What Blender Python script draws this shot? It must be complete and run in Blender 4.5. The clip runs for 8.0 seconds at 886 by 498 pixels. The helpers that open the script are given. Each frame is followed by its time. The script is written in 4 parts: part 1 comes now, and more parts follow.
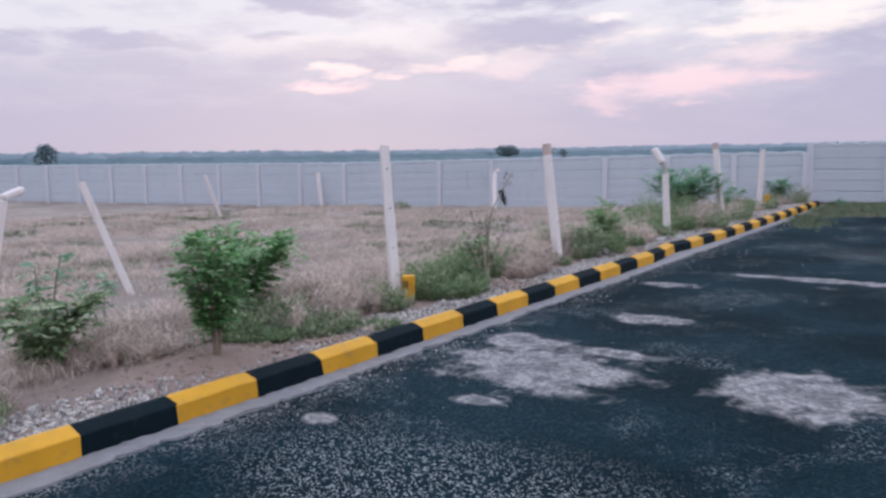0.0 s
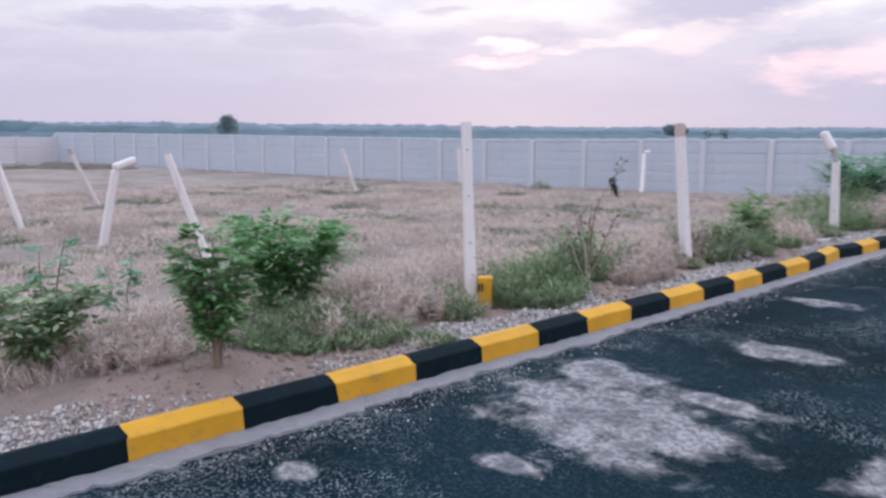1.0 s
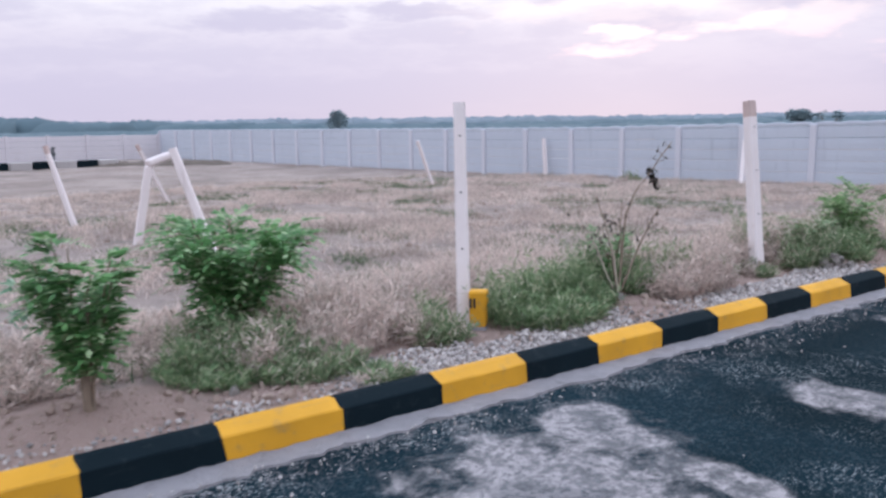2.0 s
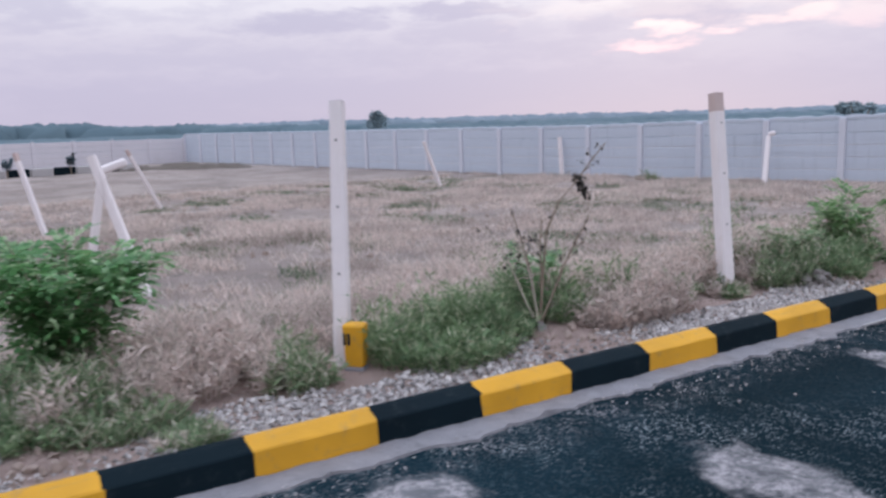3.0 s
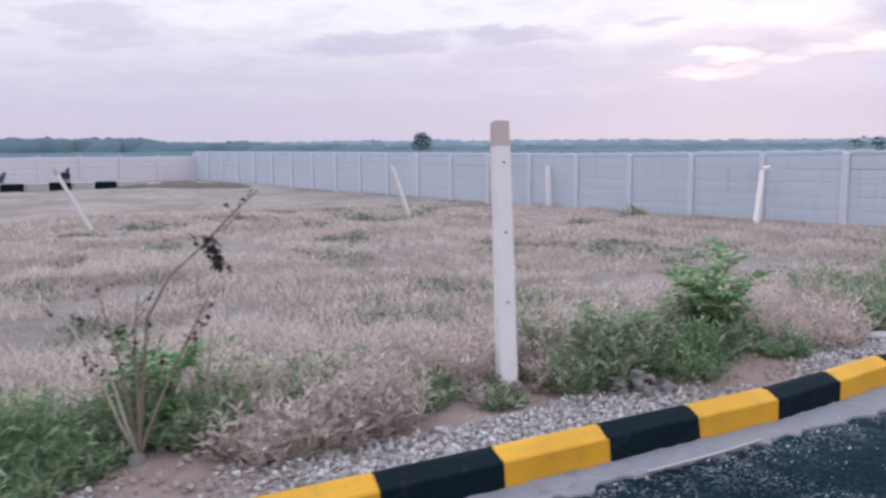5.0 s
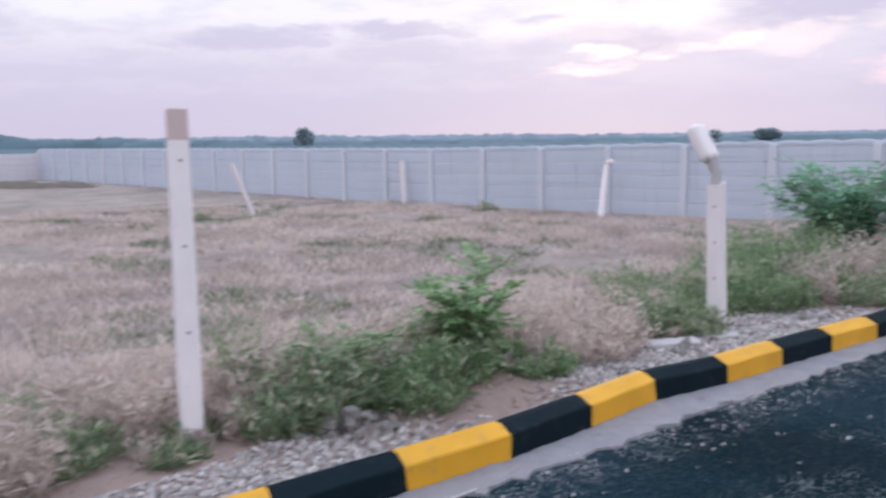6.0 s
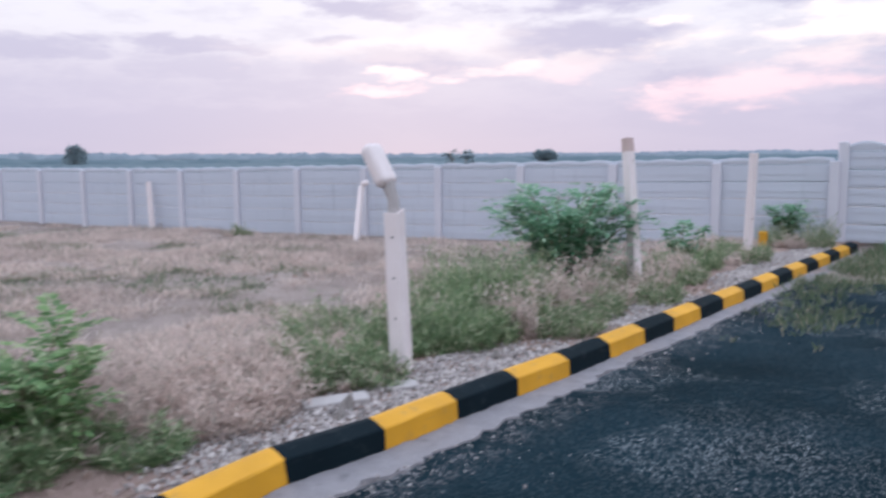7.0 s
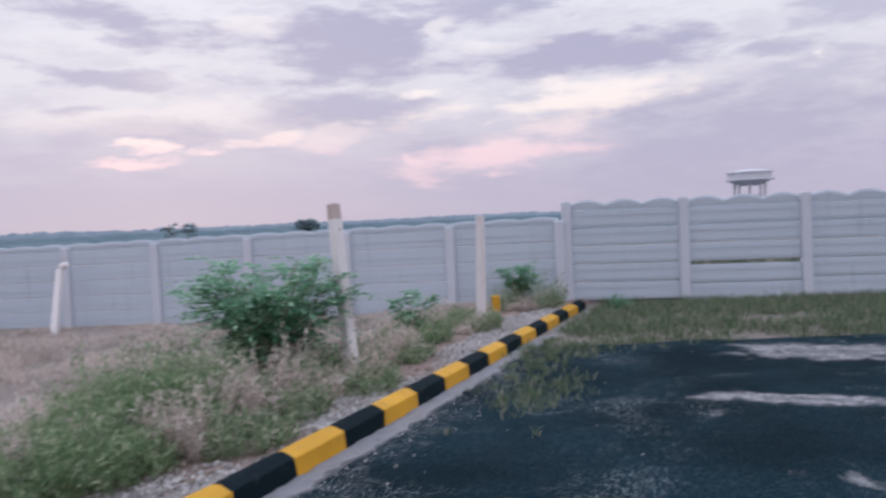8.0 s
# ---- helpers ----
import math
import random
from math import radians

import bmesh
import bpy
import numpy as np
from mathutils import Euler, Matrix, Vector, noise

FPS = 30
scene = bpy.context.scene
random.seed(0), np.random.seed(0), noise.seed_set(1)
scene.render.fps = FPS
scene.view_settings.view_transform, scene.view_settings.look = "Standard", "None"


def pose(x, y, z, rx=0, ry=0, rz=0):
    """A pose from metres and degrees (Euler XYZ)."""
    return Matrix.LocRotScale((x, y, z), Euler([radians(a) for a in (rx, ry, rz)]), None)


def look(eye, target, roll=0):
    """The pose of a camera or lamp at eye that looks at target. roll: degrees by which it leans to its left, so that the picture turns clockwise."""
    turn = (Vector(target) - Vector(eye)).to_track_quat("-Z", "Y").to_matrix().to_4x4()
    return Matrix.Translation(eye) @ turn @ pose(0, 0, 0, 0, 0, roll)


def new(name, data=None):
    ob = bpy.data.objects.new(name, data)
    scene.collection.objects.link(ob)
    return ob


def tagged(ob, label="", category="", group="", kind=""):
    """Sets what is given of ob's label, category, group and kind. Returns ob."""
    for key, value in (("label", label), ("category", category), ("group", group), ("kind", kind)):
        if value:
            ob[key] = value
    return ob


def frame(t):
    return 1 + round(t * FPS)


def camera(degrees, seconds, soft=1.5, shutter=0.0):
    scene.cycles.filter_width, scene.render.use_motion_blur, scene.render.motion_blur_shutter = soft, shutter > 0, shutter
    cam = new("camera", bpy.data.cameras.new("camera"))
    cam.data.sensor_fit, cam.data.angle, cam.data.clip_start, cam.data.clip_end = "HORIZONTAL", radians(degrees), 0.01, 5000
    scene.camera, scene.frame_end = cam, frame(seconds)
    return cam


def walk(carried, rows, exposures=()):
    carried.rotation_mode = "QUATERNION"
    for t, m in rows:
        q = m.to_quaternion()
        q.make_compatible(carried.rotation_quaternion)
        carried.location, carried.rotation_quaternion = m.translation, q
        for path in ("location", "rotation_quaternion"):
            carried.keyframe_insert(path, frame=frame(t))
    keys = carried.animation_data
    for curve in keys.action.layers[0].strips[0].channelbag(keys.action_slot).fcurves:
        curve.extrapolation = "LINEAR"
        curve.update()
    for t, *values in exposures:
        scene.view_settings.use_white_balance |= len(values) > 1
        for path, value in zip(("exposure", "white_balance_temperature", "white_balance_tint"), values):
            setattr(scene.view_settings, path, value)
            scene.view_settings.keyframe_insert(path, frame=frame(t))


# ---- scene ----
cam = camera(58.9, 8.0, soft=2.7, shutter=0.3)
PATH = [
    (0, (0.621, 0.296, 1.677), (-0.523, 1.920, 1.440), -0.96),
    (0.5, (0.414, 1.053, 1.687), (-0.863, 2.560, 1.369), -0.38),
    (1, (0.365, 1.825, 1.700), (-1.078, 3.178, 1.406), 0.27),
    (1.2, (0.278, 2.124, 1.631), (-1.219, 3.414, 1.323), 0.87),
    (2.3, (-0.017, 3.851, 1.627), (-1.665, 4.941, 1.322), -1.35),
    (2.5, (-0.077, 4.125, 1.650), (-1.743, 5.189, 1.344), -1.25),
    (3, (-0.115, 4.878, 1.616), (-1.795, 5.918, 1.304), -1.83),
    (3.5, (-0.217, 5.669, 1.613), (-1.879, 6.723, 1.256), -1.48),
    (4, (-0.347, 6.444, 1.615), (-2.052, 7.450, 1.327), -0.75),
    (4.2, (-0.387, 6.730, 1.654), (-2.117, 7.693, 1.376), -0.65),
    (5.3, (-0.524, 8.295, 1.642), (-2.274, 9.230, 1.389), -0.44),
    (5.5, (-0.561, 8.537, 1.611), (-2.295, 9.497, 1.341), -0.56),
    (6, (-0.631, 9.282, 1.632), (-2.231, 10.452, 1.363), -0.79),
    (6.5, (-0.596, 10.014, 1.649), (-2.020, 11.396, 1.402), -1.46),
    (7, (-0.665, 10.721, 1.633), (-1.918, 12.263, 1.407), -0.51),
    (7.5, (-0.628, 11.520, 1.651), (-1.662, 13.226, 1.519), -2.09),
    (8, (-0.704, 12.146, 1.623), (-1.458, 13.997, 1.555), -2.70),
]
EXPOSURES = [(t, stops, 6080, 9.7) for t, stops in ((0.0, 0.0), (0.5, 0.52), (1.0, 0.18), (2.5, 0.31), (3.0, 0.07), (3.5, 0.16), (4.0, -0.08), (5.5, 0.30), (6.0, 0.24), (6.5, 0.19), (7.0, 0.18), (7.5, -0.18), (8.0, -0.09))]
walk(cam, [(t, look(eye, target, roll)) for t, eye, target, roll in PATH], EXPOSURES)

# ---------------------------------------------------------------- world and light
SKY_STRENGTH, SUN_STRENGTH = 1.0, 0.5
SUN_AZ, SUN_EL = radians(132), radians(14)
world = bpy.data.worlds.new("world")
scene.world = world
world.use_nodes = True


class Nodes:
    """Short hand for a node tree: n(type, inputs..., settings) and links."""

    def __init__(self, tree):
        self.tree = tree
        tree.nodes.clear()

    def add(self, kind, **settings):
        node = self.tree.nodes.new(kind)
        for key, value in settings.items():
            if key == "operation":
                node.operation = value
            elif key == "blend_type":
                node.blend_type = value
            elif key == "data_type":
                node.data_type = value
            elif key == "noise_dimensions":
                node.noise_dimensions = value
            elif key == "feature":
                node.feature = value
        return node

    def link(self, a, b):
        self.tree.links.new(a, b)

    def put(self, socket, value):
        if value is None:
            return
        if isinstance(value, bpy.types.NodeSocket):
            self.link(value, socket)
        else:
            socket.default_value = value

    def math(self, op, a, b=None, c=None, clamp=False):
        node = self.add("ShaderNodeMath", operation=op)
        node.use_clamp = clamp
        for i, v in enumerate((a, b, c)):
            self.put(node.inputs[i], v)
        return node.outputs[0]

    def vmath(self, op, a, b=None):
        node = self.add("ShaderNodeVectorMath", operation=op)
        self.put(node.inputs[0], a)
        if b is not None:
            self.put(node.inputs[1], b)
        return node.outputs[0]

    def noise(self, vector, scale, detail=4.0, rough=0.55, distort=0.0):
        node = self.add("ShaderNodeTexNoise")
        self.put(node.inputs["Vector"], vector)
        node.inputs["Scale"].default_value = scale
        node.inputs["Detail"].default_value = detail
        node.inputs["Roughness"].default_value = rough
        node.inputs["Distortion"].default_value = distort
        return node.outputs["Fac"]

    def voronoi(self, vector, scale, out="Distance"):
        node = self.add("ShaderNodeTexVoronoi")
        self.put(node.inputs["Vector"], vector)
        node.inputs["Scale"].default_value = scale
        return node.outputs[out]

    def ramp(self, fac, stops):
        node = self.add("ShaderNodeValToRGB")
        self.put(node.inputs[0], fac)
        while len(node.color_ramp.elements) < len(stops):
            node.color_ramp.elements.new(0.5)
        for element, (pos, colour) in zip(node.color_ramp.elements, stops):
            element.position = pos
            element.color = (*colour, 1) if len(colour) == 3 else colour
        return node.outputs[0]

    def step(self, value, low, high):
        node = self.add("ShaderNodeMapRange")
        node.interpolation_type = "SMOOTHSTEP"
        self.put(node.inputs[0], value)
        node.inputs[1].default_value, node.inputs[2].default_value = low, high
        return node.outputs[0]

    def mix(self, fac, a, b, blend="MIX"):
        node = self.add("ShaderNodeMix", data_type="RGBA", blend_type=blend)
        self.put(node.inputs[0], fac)
        for socket, value in ((node.inputs[6], a), (node.inputs[7], b)):
            if isinstance(value, tuple) and len(value) == 3:
                value = (*value, 1)
            self.put(socket, value)
        return node.outputs[2]

    def scaled(self, vector, xyz):
        return self.vmath("MULTIPLY", vector, xyz)


# clouds as compass angle and height in degrees, half sizes, slope and weight
GREY_BANKS = [(118.5, 12.6, 6.9, 2.5, -0.05, 1.0), (118.7, 8.35, 5.0, 1.3, 0.0, 0.9), (132.8, 14.05, 6.0, 1.0, 0.158, 1.0), (135.2, 10.6, 5.7, 0.58, 0.142, 0.9),
              (92.4, 4.8, 9.9, 3.5, -0.11, 0.85), (88.8, 6.95, 6.4, 2.5, -0.21, 0.65), (100.2, 11.45, 9.9, 1.4, 0.0, 1.0), (108.7, 14.8, 4.4, 1.1, 0.09, 0.9),
              (112.1, 2.6, 9.0, 1.2, 0.04, 0.5), (85.0, 12.65, 2.8, 1.1, 0.09, 0.7), (140.7, 5.05, 6.7, 1.1, 0.0, 0.5), (174.9, 8.5, 4.6, 1.0, -0.04, 0.6),
              (164.2, 4.95, 12.3, 1.1, 0.0, 0.45), (150.0, 2.35, 34.0, 1.4, 0.0, 0.5), (157.9, 7.2, 5.2, 0.75, -0.03, 0.75)]
GREY_WISPS = [(137.2, 8.5, 2.0, 0.27, 0.0, 0.75), (87.5, 10.4, 3.0, 0.66, -0.03, 0.8), (137.8, 6.35, 3.3, 0.55, -0.07, 0.5), (112.0, 5.5, 3.3, 0.58, 0.0, 0.7),
              (102.0, 7.0, 3.0, 0.37, -0.03, 0.7), (131.2, 7.0, 4.6, 0.5, 0.03, 0.8), (146.1, 7.8, 3.6, 0.38, -0.03, 0.8), (133.6, 10.1, 3.8, 0.37, 0.03, 0.8),
              (145.2, 6.4, 4.4, 0.7, 0.02, 0.55), (153.2, 7.65, 0.9, 0.4, 0.2, 0.7), (152.9, 6.8, 1.2, 0.3, 0.0, 0.6), (132.6, 4.25, 2.8, 0.58, 0.09, 0.5),
              (173.1, 7.2, 2.8, 0.58, -0.07, 0.5)]
LIT_CLOUDS = [(134.1, 5.0, 2.7, 0.42, -0.03, 1.0), (132.6, 6.15, 1.6, 0.31, -0.03, 0.95), (128.1, 5.65, 2.1, 0.28, -0.01, 0.9), (124.7, 6.5, 2.5, 0.55, -0.05, 0.75),
              (113.2, 9.2, 1.8, 0.31, -0.02, 0.9), (102.7, 8.45, 7.9, 1.0, -0.08, 0.95), (107.6, 4.7, 6.1, 1.1, -0.065, 0.75), (103.2, 6.75, 2.6, 0.75, -0.17, 0.6),
              (112.0, 13.4, 1.3, 0.58, -0.54, 0.6), (107.9, 12.5, 3.6, 0.5, -0.03, 0.6), (124.7, 14.4, 2.1, 0.75, -0.09, 0.6), (132.6, 7.7, 8.5, 0.83, 0.0, 0.3),
              (85.5, 9.65, 0.5, 0.21, 0.09, 0.6), (120.9, 6.05, 3.2, 0.66, -0.08, 0.5), (114.2, 4.7, 0.9, 0.25, 0.0, 0.7), (129.0, 8.75, 4.8, 1.24, 0.05, 0.35)]


def build_sky(tree):
    n = Nodes(tree)
    way = n.add("ShaderNodeTexCoord").outputs["Generated"]
    parts = n.add("ShaderNodeSeparateXYZ")
    n.link(way, parts.inputs[0])
    height = n.math("MAXIMUM", parts.outputs[2], 0.0)
    turn = n.math("MULTIPLY", n.math("ARCTAN2", parts.outputs[1], parts.outputs[0]), 180 / math.pi)
    turn = n.math("ADD", turn, n.math("MULTIPLY", n.math("LESS_THAN", turn, -90.0), 360.0))
    rise = n.math("MULTIPLY", n.math("ARCSINE", parts.outputs[2]), 180 / math.pi)
    spot = n.add("ShaderNodeCombineXYZ")
    n.link(n.math("MULTIPLY", turn, 0.16), spot.inputs[0])
    n.link(n.math("MULTIPLY", rise, 0.55), spot.inputs[1])
    bend = n.noise(spot.outputs[0], 0.9, 5, 0.6)
    bend2 = n.noise(n.vmath("ADD", spot.outputs[0], (7.0, 3.0, 1.0)), 0.9, 5, 0.6)
    fine = n.noise(n.vmath("ADD", spot.outputs[0], (1.0, 8.0, 2.0)), 1.7, 6, 0.62)
    broad = n.noise(n.vmath("ADD", spot.outputs[0], (4.0, 1.0, 6.0)), 0.7, 3, 0.5)
    ragged = n.math("ADD", n.math("MULTIPLY", n.math("SUBTRACT", fine, 0.5), 3.0), n.math("MULTIPLY", n.math("SUBTRACT", broad, 0.5), 2.2))
    turned = n.math("ADD", turn, n.math("MULTIPLY", n.math("SUBTRACT", bend, 0.5), 9.0))
    risen = n.math("ADD", rise, n.math("MULTIPLY", n.math("SUBTRACT", bend2, 0.5), 2.8))

    def gather(clouds, low, high):
        total = None
        for az, el, ha, he, slope, weight in clouds:
            side = n.math("SUBTRACT", turned, az)
            a = n.math("DIVIDE", side, ha)
            e = n.math("DIVIDE", n.math("SUBTRACT", n.math("SUBTRACT", risen, el), n.math("MULTIPLY", side, slope)), he)
            far = n.math("SQRT", n.math("ADD", n.math("MULTIPLY", a, a), n.math("MULTIPLY", e, e)))
            far = n.math("ADD", far, ragged)
            one = n.math("MULTIPLY", n.step(far, high, low), weight)
            total = one if total is None else n.math("MAXIMUM", total, one)
        return total

    base = n.ramp(height, [(0.0, (0.55, 0.49, 0.60)), (0.05, (0.60, 0.535, 0.645)), (0.11, (0.70, 0.635, 0.71)), (0.15, (0.83, 0.775, 0.81)), (0.30, (0.90, 0.875, 0.91)), (1.0, (1.55, 1.68, 1.95))])
    grey = n.ramp(height, [(0.0, (0.54, 0.485, 0.60)), (0.12, (0.52, 0.475, 0.60)), (0.3, (0.50, 0.48, 0.62)), (1.0, (1.2, 1.32, 1.6))])
    veil = n.math("MULTIPLY", n.step(n.math("ADD", n.math("MULTIPLY", bend2, 0.6), n.math("MULTIPLY", fine, 0.4)), 0.46, 0.64), 0.34)
    colour = n.mix(n.math("MAXIMUM", gather(GREY_BANKS + GREY_WISPS, 0.35, 1.75), veil), base, grey)
    near = n.add("ShaderNodeVectorMath", operation="DOT_PRODUCT")
    n.link(way, near.inputs[0])
    near.inputs[1].default_value = (math.cos(SUN_AZ) * 0.993, math.sin(SUN_AZ) * 0.993, 0.12)
    glow = n.math("POWER", n.math("MAXIMUM", near.outputs["Value"], 0.0), 12.0)
    colour = n.mix(n.math("MULTIPLY", glow, 0.08), colour, (0.90, 0.68, 0.76))
    warm = n.ramp(height, [(0.0, (0.95, 0.66, 0.72)), (0.09, (1.12, 0.79, 0.80)), (0.13, (1.12, 0.94, 0.86)), (0.2, (1.06, 0.96, 0.93))])
    colour = n.mix(gather(LIT_CLOUDS, 0.2, 1.6), colour, warm)
    clouds = n.add("ShaderNodeBackground")
    n.link(colour, clouds.inputs[0])
    clouds.inputs[1].default_value = SKY_STRENGTH
    air = n.add("ShaderNodeTexSky")
    air.sky_type = "NISHITA"
    air.sun_disc = False
    air.sun_elevation, air.sun_rotation = radians(14), radians(90) - SUN_AZ
    blue = n.add("ShaderNodeBackground")
    n.link(air.outputs[0], blue.inputs[0])
    blue.inputs[1].default_value = 0.002
    both = n.add("ShaderNodeAddShader")
    n.link(clouds.outputs[0], both.inputs[0])
    n.link(blue.outputs[0], both.inputs[1])
    out = n.add("ShaderNodeOutputWorld")
    n.link(both.outputs[0], out.inputs[0])


build_sky(world.node_tree)
sun = new("sun", bpy.data.lights.new("sun", "SUN"))
sun.data.energy, sun.data.angle, sun.data.color = SUN_STRENGTH, radians(25), (1.0, 0.90, 0.90)
sun.matrix_world = look((math.cos(SUN_AZ) * math.cos(SUN_EL) * 50, math.sin(SUN_AZ) * math.cos(SUN_EL) * 50, math.sin(SUN_EL) * 50), (0, 0, 0))


# ---------------------------------------------------------------- materials
def material(name, recipe, rough=0.8, bump=0.0, spec=0.3, thin=0.0):
    """recipe(n, place) gives the colour socket, and may give (colour, height, roughness)."""
    mat = bpy.data.materials.new(name)
    mat.use_nodes = True
    n = Nodes(mat.node_tree)
    place = n.add("ShaderNodeNewGeometry").outputs["Position"]
    got = recipe(n, place)
    colour, height, roughness = (*got, None, None)[:3] if isinstance(got, tuple) and not isinstance(got[0], float) else (got, None, None)
    skin = n.add("ShaderNodeBsdfPrincipled")
    n.put(skin.inputs["Base Color"], colour if isinstance(colour, bpy.types.NodeSocket) else (*colour, 1))
    n.put(skin.inputs["Roughness"], rough if roughness is None else roughness)
    skin.inputs["Specular IOR Level"].default_value = spec
    if height is not None and bump:
        relief = n.add("ShaderNodeBump")
        relief.inputs["Strength"].default_value = 1.0
        relief.inputs["Distance"].default_value = bump
        n.link(height, relief.inputs["Height"])
        n.link(relief.outputs[0], skin.inputs["Normal"])
    out = n.add("ShaderNodeOutputMaterial")
    if thin:
        glow = n.add("ShaderNodeBsdfTranslucent")
        n.put(glow.inputs[0], colour)
        both = n.add("ShaderNodeMixShader")
        both.inputs[0].default_value = thin
        n.link(skin.outputs[0], both.inputs[1])
        n.link(glow.outputs[0], both.inputs[2])
        n.link(both.outputs[0], out.inputs[0])
    else:
        n.link(skin.outputs[0], out.inputs[0])
    return mat


def random_of(n):
    return n.add("ShaderNodeObjectInfo").outputs["Random"]


def island_of(n):
    return n.add("ShaderNodeNewGeometry").outputs["Random Per Island"]


# dusty, whitish spills on the asphalt: centre x, y and half sizes
SPILLS = [(-2.3, 5.72, 0.78, 0.60), (-2.78, 6.42, 0.48, 0.26), (-1.92, 6.42, 0.36, 0.14), (-0.40, 6.05, 0.55, 0.55), (-2.24, 4.72, 0.17, 0.10), (-1.0, 11.3, 1.25, 0.18), (-2.7, 10.05, 0.34, 0.17), (-2.2, 7.9, 0.38, 0.22),
          (-2.93, 3.86, 0.12, 0.10), (-0.1, 21.8, 0.95, 0.5), (-0.45, 19.35, 0.8, 0.20), (0.6, 13.8, 1.2, 0.3)]


def asphalt(n, p):
    stone = n.voronoi(p, 75)
    grain = n.noise(p, 55, 3, 0.7)
    patch = n.noise(p, 0.55, 4, 0.6)
    fleck = n.math("MULTIPLY", n.step(n.voronoi(p, 76, "Color"), 0.58, 0.66), n.step(n.voronoi(p, 76), 0.58, 0.36))
    base = n.mix(n.step(patch, 0.35, 0.65), (0.0028, 0.0115, 0.017), (0.007, 0.021, 0.031))
    base = n.mix(n.math("MULTIPLY", fleck, n.math("ADD", n.math("MULTIPLY", n.step(n.noise(n.vmath("ADD", p, (2.3, 0.6, 0.0)), 0.8, 6, 0.65, 0.5), 0.50, 0.64), 0.65), 0.05)), base, (0.36, 0.39, 0.41))
    for x, y, a, b, strong in ((-1.9, 3.5, 1.3, 0.8, 0.8), (-2.0, 15.0, 0.9, 1.0, 0.4), (-0.6, 14.5, 0.9, 0.8, 0.4)):
        off = n.scaled(n.vmath("SUBTRACT", p, (x, y, 0)), (1 / a, 1 / b, 0.0))
        length = n.add("ShaderNodeVectorMath", operation="LENGTH")
        n.link(off, length.inputs[0])
        worn = n.step(n.math("ADD", length.outputs["Value"], n.math("MULTIPLY", n.math("SUBTRACT", patch, 0.5), 2.0)), 1.2, 0.2)
        base = n.mix(n.math("MULTIPLY", n.math("MULTIPLY", worn, fleck), strong), base, (0.44, 0.46, 0.48))
    mottle = n.step(n.noise(n.vmath("ADD", p, (5.0, 1.0, 0.0)), 34, 4, 0.75), 0.53, 0.63)
    base = n.mix(n.math("MULTIPLY", mottle, n.math("ADD", n.math("MULTIPLY", n.step(patch, 0.40, 0.60), 0.24), 0.06)), base, (0.085, 0.125, 0.145))
    dust = None
    edge = n.math("MULTIPLY", n.math("SUBTRACT", n.noise(p, 3.2, 6, 0.66, 0.4), 0.5), 2.6)
    for x, y, a, b in SPILLS:
        off = n.scaled(n.vmath("SUBTRACT", p, (x, y, 0)), (1 / a, 1 / b, 0.0))
        length = n.add("ShaderNodeVectorMath", operation="LENGTH")
        n.link(off, length.inputs[0])
        reach = n.math("ADD", length.outputs["Value"], edge)
        # dried from the rim: a firm pale edge round a thinner middle
        one = n.math("MULTIPLY", n.step(reach, 1.25, 0.50), n.math("ADD", n.math("MULTIPLY", n.step(reach, 0.05, 0.75), 0.45), 0.55))
        dust = one if dust is None else n.math("MAXIMUM", dust, one)
    holes = n.math("MULTIPLY", n.step(n.noise(p, 28, 4, 0.7), 0.38, 0.55), n.step(n.noise(p, 6.5, 5, 0.65, 0.5), 0.36, 0.54))
    streaks = n.step(n.noise(n.vmath("ADD", p, (9, 4, 0)), 1.3, 6, 0.6, 0.8), 0.66, 0.72)
    dust = n.math("MULTIPLY", n.math("MAXIMUM", dust, n.math("MULTIPLY", streaks, 0.6)), n.math("ADD", n.math("MULTIPLY", holes, 0.48), 0.36))
    # loose grit that has washed up against the concrete channel
    xs = n.add("ShaderNodeSeparateXYZ")
    n.link(p, xs.inputs[0])
    side = n.math("MULTIPLY", n.step(xs.outputs[0], -2.95, -3.36), n.math("MULTIPLY", n.math("MULTIPLY", n.step(n.voronoi(p, 70, "Color"), 0.50, 0.60), n.step(n.voronoi(p, 70), 0.62, 0.4)), n.step(n.noise(p, 5, 5, 0.7), 0.40, 0.6)))
    dust = n.math("MAXIMUM", dust, n.math("MULTIPLY", side, 0.6))
    colour = n.mix(dust, base, (0.46, 0.425, 0.44))
    return colour, n.math("ADD", stone, grain), n.math("ADD", n.math("MULTIPLY", dust, 0.1), 0.85)


def paint(rgb, dirt):
    def recipe(n, p):
        wear = n.noise(p, 9, 6, 0.7)
        tone = n.noise(p, 2.5, 3, 0.5)
        colour = n.mix(n.step(tone, 0.3, 0.7), tuple(c * 0.82 for c in rgb), rgb)
        colour = n.mix(n.math("MULTIPLY", n.step(wear, 0.55, 0.72), 0.6), colour, dirt)
        scuff = n.noise(n.scaled(p, (30, 4, 30)), 1.0, 5, 0.7)
        colour = n.mix(n.math("MULTIPLY", n.step(scuff, 0.58, 0.72), 0.4), colour, dirt)
        colour = n.mix(n.math("MULTIPLY", random_of(n), 0.22), colour, tuple(c * 0.75 for c in rgb))
        return colour, n.noise(p, 60, 4, 0.7)
    return recipe


